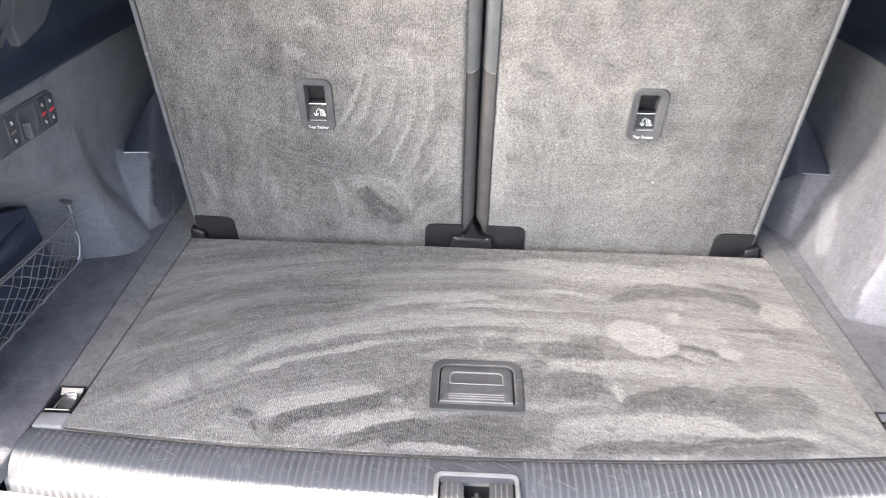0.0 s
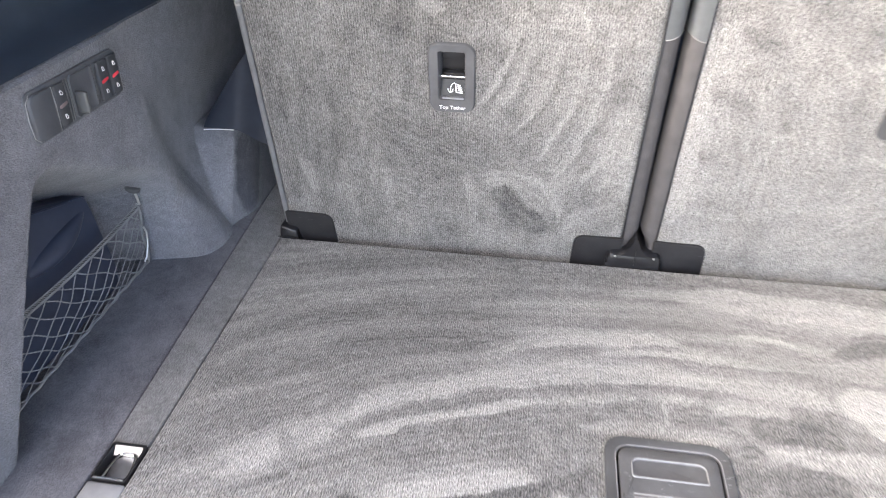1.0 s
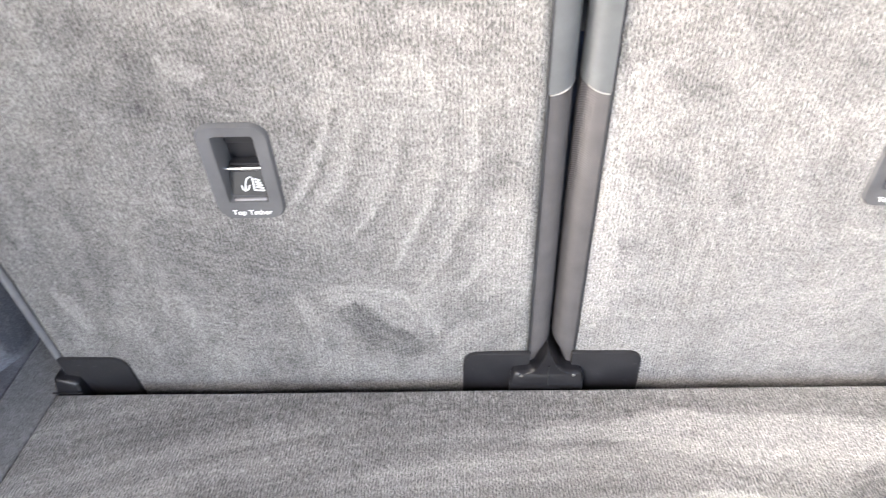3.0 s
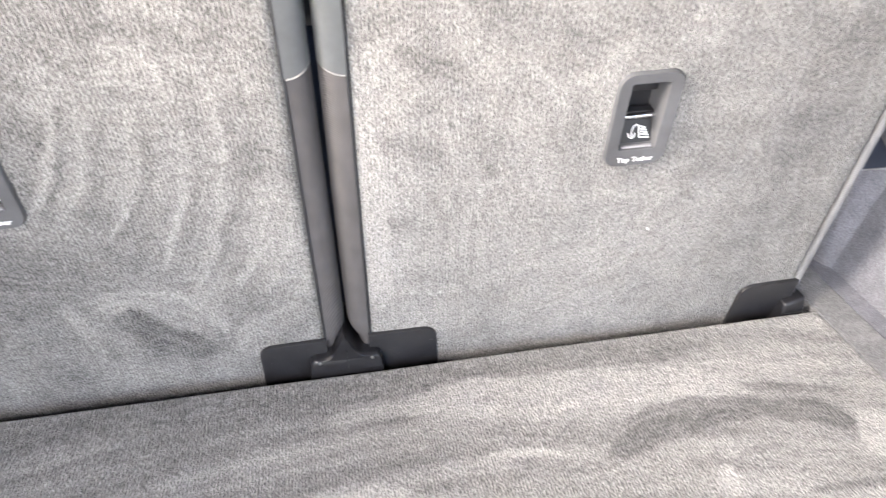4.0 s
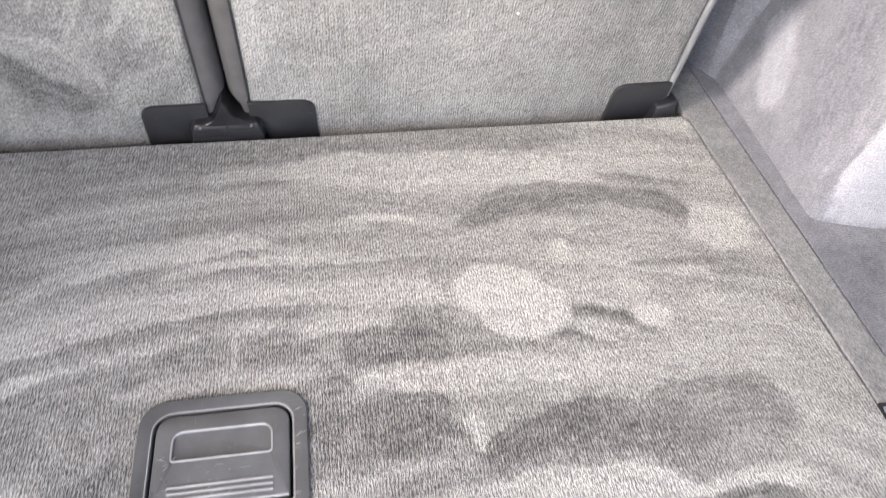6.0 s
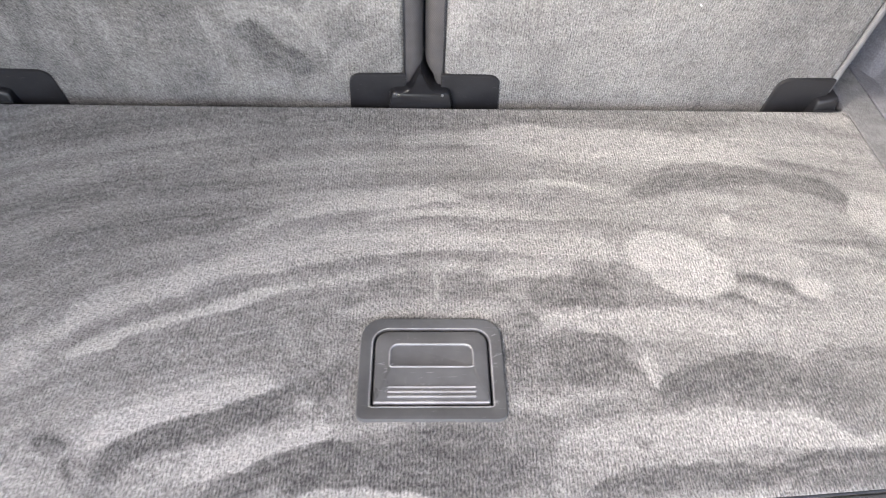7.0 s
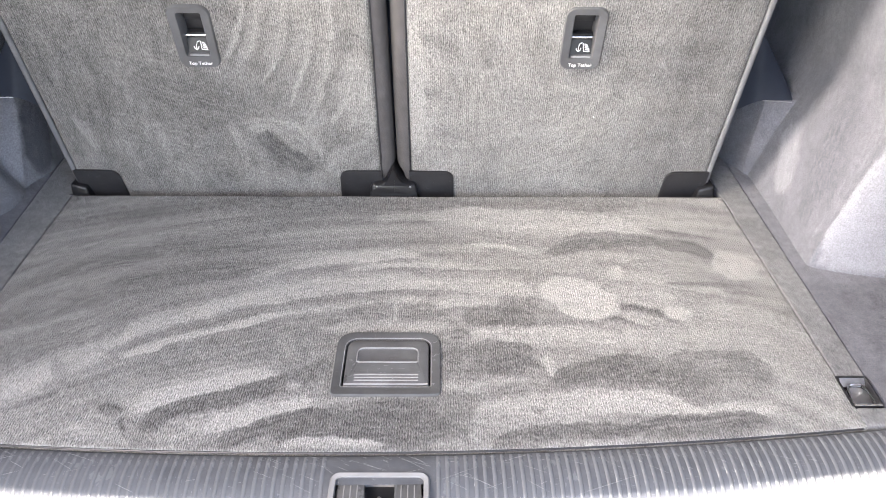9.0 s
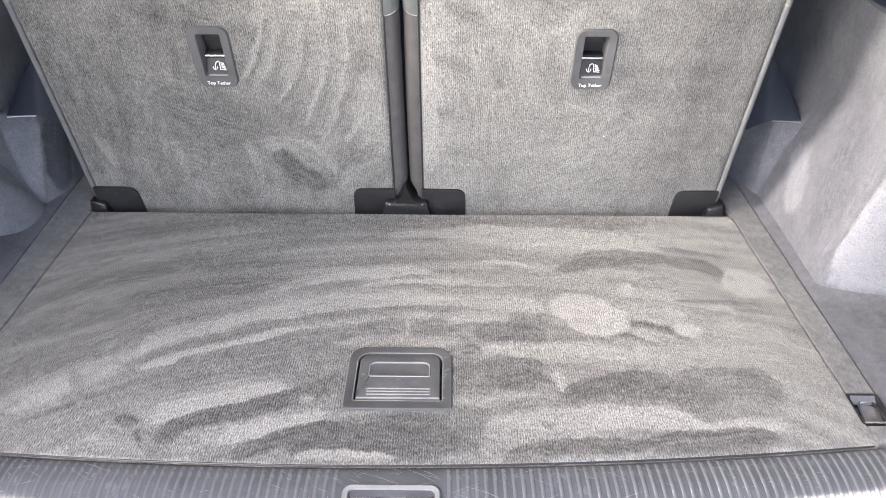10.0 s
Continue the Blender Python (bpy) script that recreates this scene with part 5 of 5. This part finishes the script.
for sgn in (-1, 1):
    part("screw", turned(plate(0.004, 0.004, 0.0019, 0.001, 0.0004), Matrix.Translation((0.015 + sgn * 0.030, 1.2573, 0.0185)) @ Matrix.Rotation(radians(90), 4, "X")), M_STEEL, hinge, "small bright screw")


def side_hinge(x, slant):
    """Low block with a bevelled, sloping top."""
    ob = thing("seat_hinge", pose(0, 0, 0), "small low black plastic hinge cover beside the seat back", "seat hinge", "seat hinges")
    bm = box(0.037, 0.064, 0.048, (x, 1.288, -0.008), 0.005, 3)
    for v in bm.verts:
        if v.co.z > 0:
            v.co.z += slant * (v.co.x - x) * 0.22
            v.co.x += (x + slant * 0.002 - v.co.x) * 0.22
            v.co.y += 0.004
    part("block", bm, M_HINGE, ob)
    part("foot_edge", box(0.036, 0.0016, 0.0014, (x, 1.2556, 0.0006)), M_COVER, ob, "slightly lighter lower edge")


side_hinge(0.582, 1)
side_hinge(-0.553, -1)

# ---- dark plastic over the wheel arches, beside the seats ----
for side, shift, lab in ((-1, 0.0, "dark plastic wheel-arch cap with a pale edge line"), (1, -0.033, "dark plastic wheel-arch cap beside the seat")):
    ob = thing("arch_cap", pose(0, 0, 0), lab, "wheel-arch cap", "wheel-arch caps")

    def crest(u, v):
        """A wedge: level lower edge that drops away behind the seat, upper edge falling outwards."""
        o = 0.600 + 0.135 * u
        low = 0.1545 - 0.030 * step(0.682 - o, 0, 0.05)
        high = 0.166 + 1.50 * (0.735 - o)
        z = low + (high - low) * v
        return (XC + side * (o + shift), 1.333 + 0.42 * (z - low) + 0.55 * (0.1545 - low) + 0.016 * u * u * v, z)

    bm = sheet(crest, spread(0, 1, 24), spread(0, 1, 16))
    lip = bmesh.ops.extrude_edge_only(bm, edges=[e for e in bm.edges if e.is_boundary])["geom"]
    bmesh.ops.translate(bm, vec=(0, 0.030, 0.0), verts=[v for v in lip if isinstance(v, bmesh.types.BMVert)])
    part("cap", bm, M_CAP, ob)
    # the right line takes a darker material to paint in its shade
    part("edge_line", tube([(XC + side * (0.681 + shift + 0.053 * k), 1.3315, 0.1545 - 0.003 * k * k) for k in spread(0, 1, 6)], 0.0010, 6), M_WHITE if side < 0 else M_BLOCK, ob, "pale bright edge line")
    # dark board added to fill the shaded gap behind the seat
    part("dark_gap_filler", box(0.13, 0.01, 0.36, (XC + side * (0.625 + shift), 1.450, 0.13)), M_CAP, ob)

# ---- switch panel on the left lining ----
PANEL = Matrix.Translation((XC - 0.7205, 1.0155, 0.3350)) @ Matrix.Rotation(radians(90), 4, "Y") @ Matrix.Rotation(radians(90), 4, "Z") @ Matrix.Rotation(radians(-1.5), 4, "Z")
switches = thing("switch_panel", PANEL, "black switch panel with seat-folding rockers and a bag hook", "switch panel")


def on_panel(name, bm, mat, parent=switches, label=""):
    return part(name, bm, mat, parent, label)


on_panel("plate", plate(0.186, 0.060, 0.012, 0.0045, 0.0025, 0, 0, -0.002), M_SWITCH)
on_panel("blank_cover", plate(0.040, 0.052, (0.003, 0.010, 0.010, 0.003), 0.004, 0.0012, -0.0700, 0, 0.003), M_SWITCH, label="plain dark cover")
on_panel("cover_line", tube([(-0.050, 0.026, 0.0062), (-0.0485, 0.0, 0.0062), (-0.050, -0.026, 0.0062)], 0.0005, 6), M_BLOCK)
# pale tube paints the highlight along the panel's left rim
on_panel("rim_highlight", tube([(-0.083, 0.027, 0.0022), (-0.0905, 0.020, 0.0022), (-0.0922, 0.0, 0.0022), (-0.0905, -0.020, 0.0022), (-0.083, -0.027, 0.0022)], 0.0007, 6), M_BLOCK, label="pale line for the rim's highlight")
for x in (-0.0235, -0.0185, 0.0340):
    on_panel("ridge", tube([(x, 0.025, 0.0040), (x + 0.001, 0.0, 0.0046), (x, -0.025, 0.0040)], 0.0006, 6), M_BEZEL)
for x, mark in ((-0.036, M_GREYPRINT), (0.052, M_RED), (0.076, M_RED)):
    b = on_panel("rocker", plate(0.020, 0.050, 0.002, 0.0045, 0.0015, x, 0, 0.002), M_BUTTON, label="black rocker switch")
    on_panel("mark", turned(plate(0.0150, 0.0040, 0.0018, 0.0008, 0.0003, 0, 0, 0.0064), pose(x, 0, 0, 0, 0, 8)), mark, b, "red printed line" if mark is M_RED else "faint printed line")
    for sy in (-1, 1):
        bm = tube([(x - 0.0018, sy * 0.014 + 0.003, 0.0067), (x - 0.001, sy * 0.014 - 0.002, 0.0067), (x + 0.0023, sy * 0.014 - 0.0024, 0.0067), (x + 0.0027, sy * 0.014, 0.0067)], 0.0006, 6)
        tube([(x - 0.0004, sy * 0.014 + 0.003, 0.0067), (x + 0.0018, sy * 0.014 + 0.0008, 0.0067)], 0.0006, 6, bm)
        on_panel("seat_sign", bm, M_WHITE, b, "white seat sign")
dish = bmesh.new()
loft(dish, [up(rounded(0.047, 0.052, 0.006, 0.0095, 0), 0.0024), up(rounded(0.045, 0.050, 0.006, 0.0095, 0), 0.0044), up(rounded(0.041, 0.046, 0.006, 0.0095, 0.001), 0.0030), up(rounded(0.039, 0.044, 0.006, 0.0095, 0.001), 0.0026)], cap_end=True)
on_panel("recess", dish, M_SWITCH, label="grey recess")
hook = on_panel("bag_hook", box(0.006, 0.026, 0.014, (-0.004, -0.008, 0.009), 0.002, 3), M_VINYL, label="grey folding bag hook")

# ---- net, its anchors, and the pouch behind it ----
net = thing("cargo_net", pose(0, 0, 0), "stretchy dark grey diamond net across the side pocket", "cargo net")
Y0, Y1, ZT = 0.795, 1.145, 0.114


def net_point(s, h):
    """s along the net, h from bottom to hem; it sags in the middle and bellies out."""
    y = Y0 + (Y1 - Y0) * s
    sag = math.sin(math.pi * min(1, max(0, s)))
    z = 0.004 + (ZT - 0.012 * s - 0.004 - 0.008 * sag) * h
    x = -0.742 + 0.012 * sag * math.sin(math.pi * h) - 0.004 * (1 - h)
    return Vector((x, y, z))


bm = bmesh.new()
rnd = random.Random(5)
for slope, pitch, count in ((-0.74, 0.036, 17), (0.68, 0.034, 14)):
    for k in range(-8, count):
        wander = rnd.uniform(-0.005, 0.005)
        pts = []
        for j in range(49):
            h = j / 48
            y = Y0 + k * pitch + wander + (0.105 * h) / slope + 0.0022 * math.sin(j * 0.35 + k * 1.7)
            if Y0 <= y <= Y1:
                pts.append((j, net_point((y - Y0) / (Y1 - Y0), h)))
        if len(pts) > 3:
            for turn in (0.0, math.pi):
                tube([q + Vector((0.0008 * math.sin(i * 1.9 + turn), 0.0008 * math.cos(i * 1.9 + turn), 0.0008 * math.sin(i * 1.9 + turn))) for i, q in pts], 0.00060, 5, bm)
part("mesh", bm, M_CORD, net)
hem = bmesh.new()
for off in (-0.0022, 0.0058):
    tube([net_point(s, 1) + Vector((0.001, 0, off)) for s in spread(0, 1, 60)], 0.0009, 6, hem)
# herringbone braid between the two edge cords
for k in range(92):
    s = k / 92
    a, m, c = net_point(s, 1), net_point(s + 0.012, 1), net_point(s, 1)
    tube([a + Vector((0.0012, 0, -0.002)), m + Vector((0.0026, 0, 0.0018)), c + Vector((0.0012, 0, 0.0056))], 0.00085, 4, hem)
part("hem", hem, M_CORD, net, "braided grey hem")
part("hem_tape", sheet(lambda s, k: net_point(s, 1) + Vector((0.0002, 0, -0.002 + 0.0076 * k)), spread(0, 1, 60), [0, 1]), M_DARKVINYL, net, "dark tape behind the braid")
part("bottom_cord", tube([net_point(s, 0) + Vector((0, 0, 0.0015 * math.sin(s * 60))) for s in spread(0, 1, 40)], 0.0022, 6), M_CORD, net)
part("end_cord", tube([net_point(1, h) + Vector((0.001, 0.003 * math.sin(h * 9), 0)) for h in spread(0, 1, 14)], 0.002, 6), M_CORD, net)
part("ring", tube([(-0.742, 1.149, 0.066), (-0.740, 1.150, 0.056), (-0.739, 1.145, 0.038), (-0.740, 1.136, 0.020), (-0.742, 1.130, 0.014)], 0.0015, 8), M_PLATE, net, "bright wire end")
knob = thing("net_anchor", pose(0, 0, 0), "grey round net anchor with a wire hook", "net anchor")
part("head", turned(plate(0.023, 0.023, 0.0113, 0.006, 0.0025), Matrix.Translation((-0.752, 1.160, 0.126)) @ Matrix.Rotation(radians(24), 4, "Y")), M_BEZEL, knob)
part("shank", tube([(-0.790, 1.172, 0.126), (-0.752, 1.160, 0.127)], 0.004, 10), M_BEZEL, knob)
part("hook_wire", tube([(-0.750, 1.159, 0.126), (-0.747, 1.158, 0.113), (-0.744, 1.156, 0.102), (-0.747, 1.152, 0.104)], 0.0020, 8), M_STEEL, knob, "bright wire hook")

pouch = thing("pouch", pose(-0.789, 0.965, 0.0, 0, -4, 0), "dark navy padded vinyl pouch standing in the side pocket", "pouch")
bm = bmesh.new()
loops = []
for z in spread(0.001, 0.149, 14):
    f = z / 0.149
    thick = 0.056 * (1 - 0.25 * f) + 0.012 * math.sin(math.pi * f)
    loops.append([(x + 0.005 * noise.noise(Vector((y * 12, z * 16, 2))), y, z + 0.30 * f * (0.12 - y)) for x, y in rounded(thick, 0.246, (0.008, 0.008, 0.014, 0.014), 0, 0, 6)])
rim = loops[-1]
for shrink, rise in ((0.93, 0.003), (0.74, 0.005), (0.45, 0.006)):
    loops.append([(x * shrink, y * (0.7 + 0.3 * shrink), z + rise) for x, y, z in rim])
loft(bm, loops, cap_start=True, cap_end=True)
part("body", bm, M_POUCH, pouch)
part("top_seam", tube([Vector(p) for p in rim] + [Vector(rim[0])], 0.0013, 6), M_POUCH, pouch)
# a puffed fold running down and back from the top corner
part("fold", tube([(0.018 + 0.008 * math.sin(math.pi * k), 0.112 - 0.17 * k, 0.137 - 0.045 * k + 0.03 * k * k) for k in spread(0, 1, 12)], [0.004 + 0.012 * math.sin(math.pi * k) for k in spread(0, 1, 12)], 12), M_POUCH, pouch)

# ---- what shows over the side trim ----
corner = [(1.158, 0.416), (1.203, 0.424), (1.245, 0.435), (1.288, 0.465), (1.335, 0.52), (1.28, 0.575), (1.205, 0.535), (1.150, 0.453)]
cy, cz = sum(p[0] for p in corner) / 8, sum(p[1] for p in corner) / 8
bm = bmesh.new()
loft(bm, [[(XC - 0.800 + d, cy + (y - cy) * k, cz + (z - cz) * k) for y, z in corner] for d, k in ((0.0, 1.0), (0.018, 1.0), (0.0205, 0.985), (0.0215, 0.95))], cap_start=True, cap_end=True)
tagged(part("pillar_panel", bm, M_PILLAR, smooth=False), "grey plastic pillar panel above the side trim", "pillar panel", kind="structure")
part("window_seal", tube([(XC - 0.782, 1.105, 0.428), (XC - 0.782, 1.148, 0.458), (XC - 0.782, 1.185, 0.486), (XC - 0.782, 1.25, 0.545)], 0.004, 8), M_BEZEL, None)
tagged(bpy.data.objects["window_seal"], "pale grey window seal", "window seal", kind="structure")

lint = bmesh.new()
bmesh.ops.create_icosphere(lint, subdivisions=2, radius=0.0015)
for v in lint.verts:
    v.co *= 1 + 0.5 * noise.noise(v.co * 700)
lint.verts.ensure_lookup_table()
bit = part("lint", turned(lint, Matrix.Translation((0.354, 1.277 - 0.215 * 0.166 - 0.001, 0.166))), M_WHITE)
tagged(bit, "tiny white piece of lint stuck on the seat carpet", "lint")
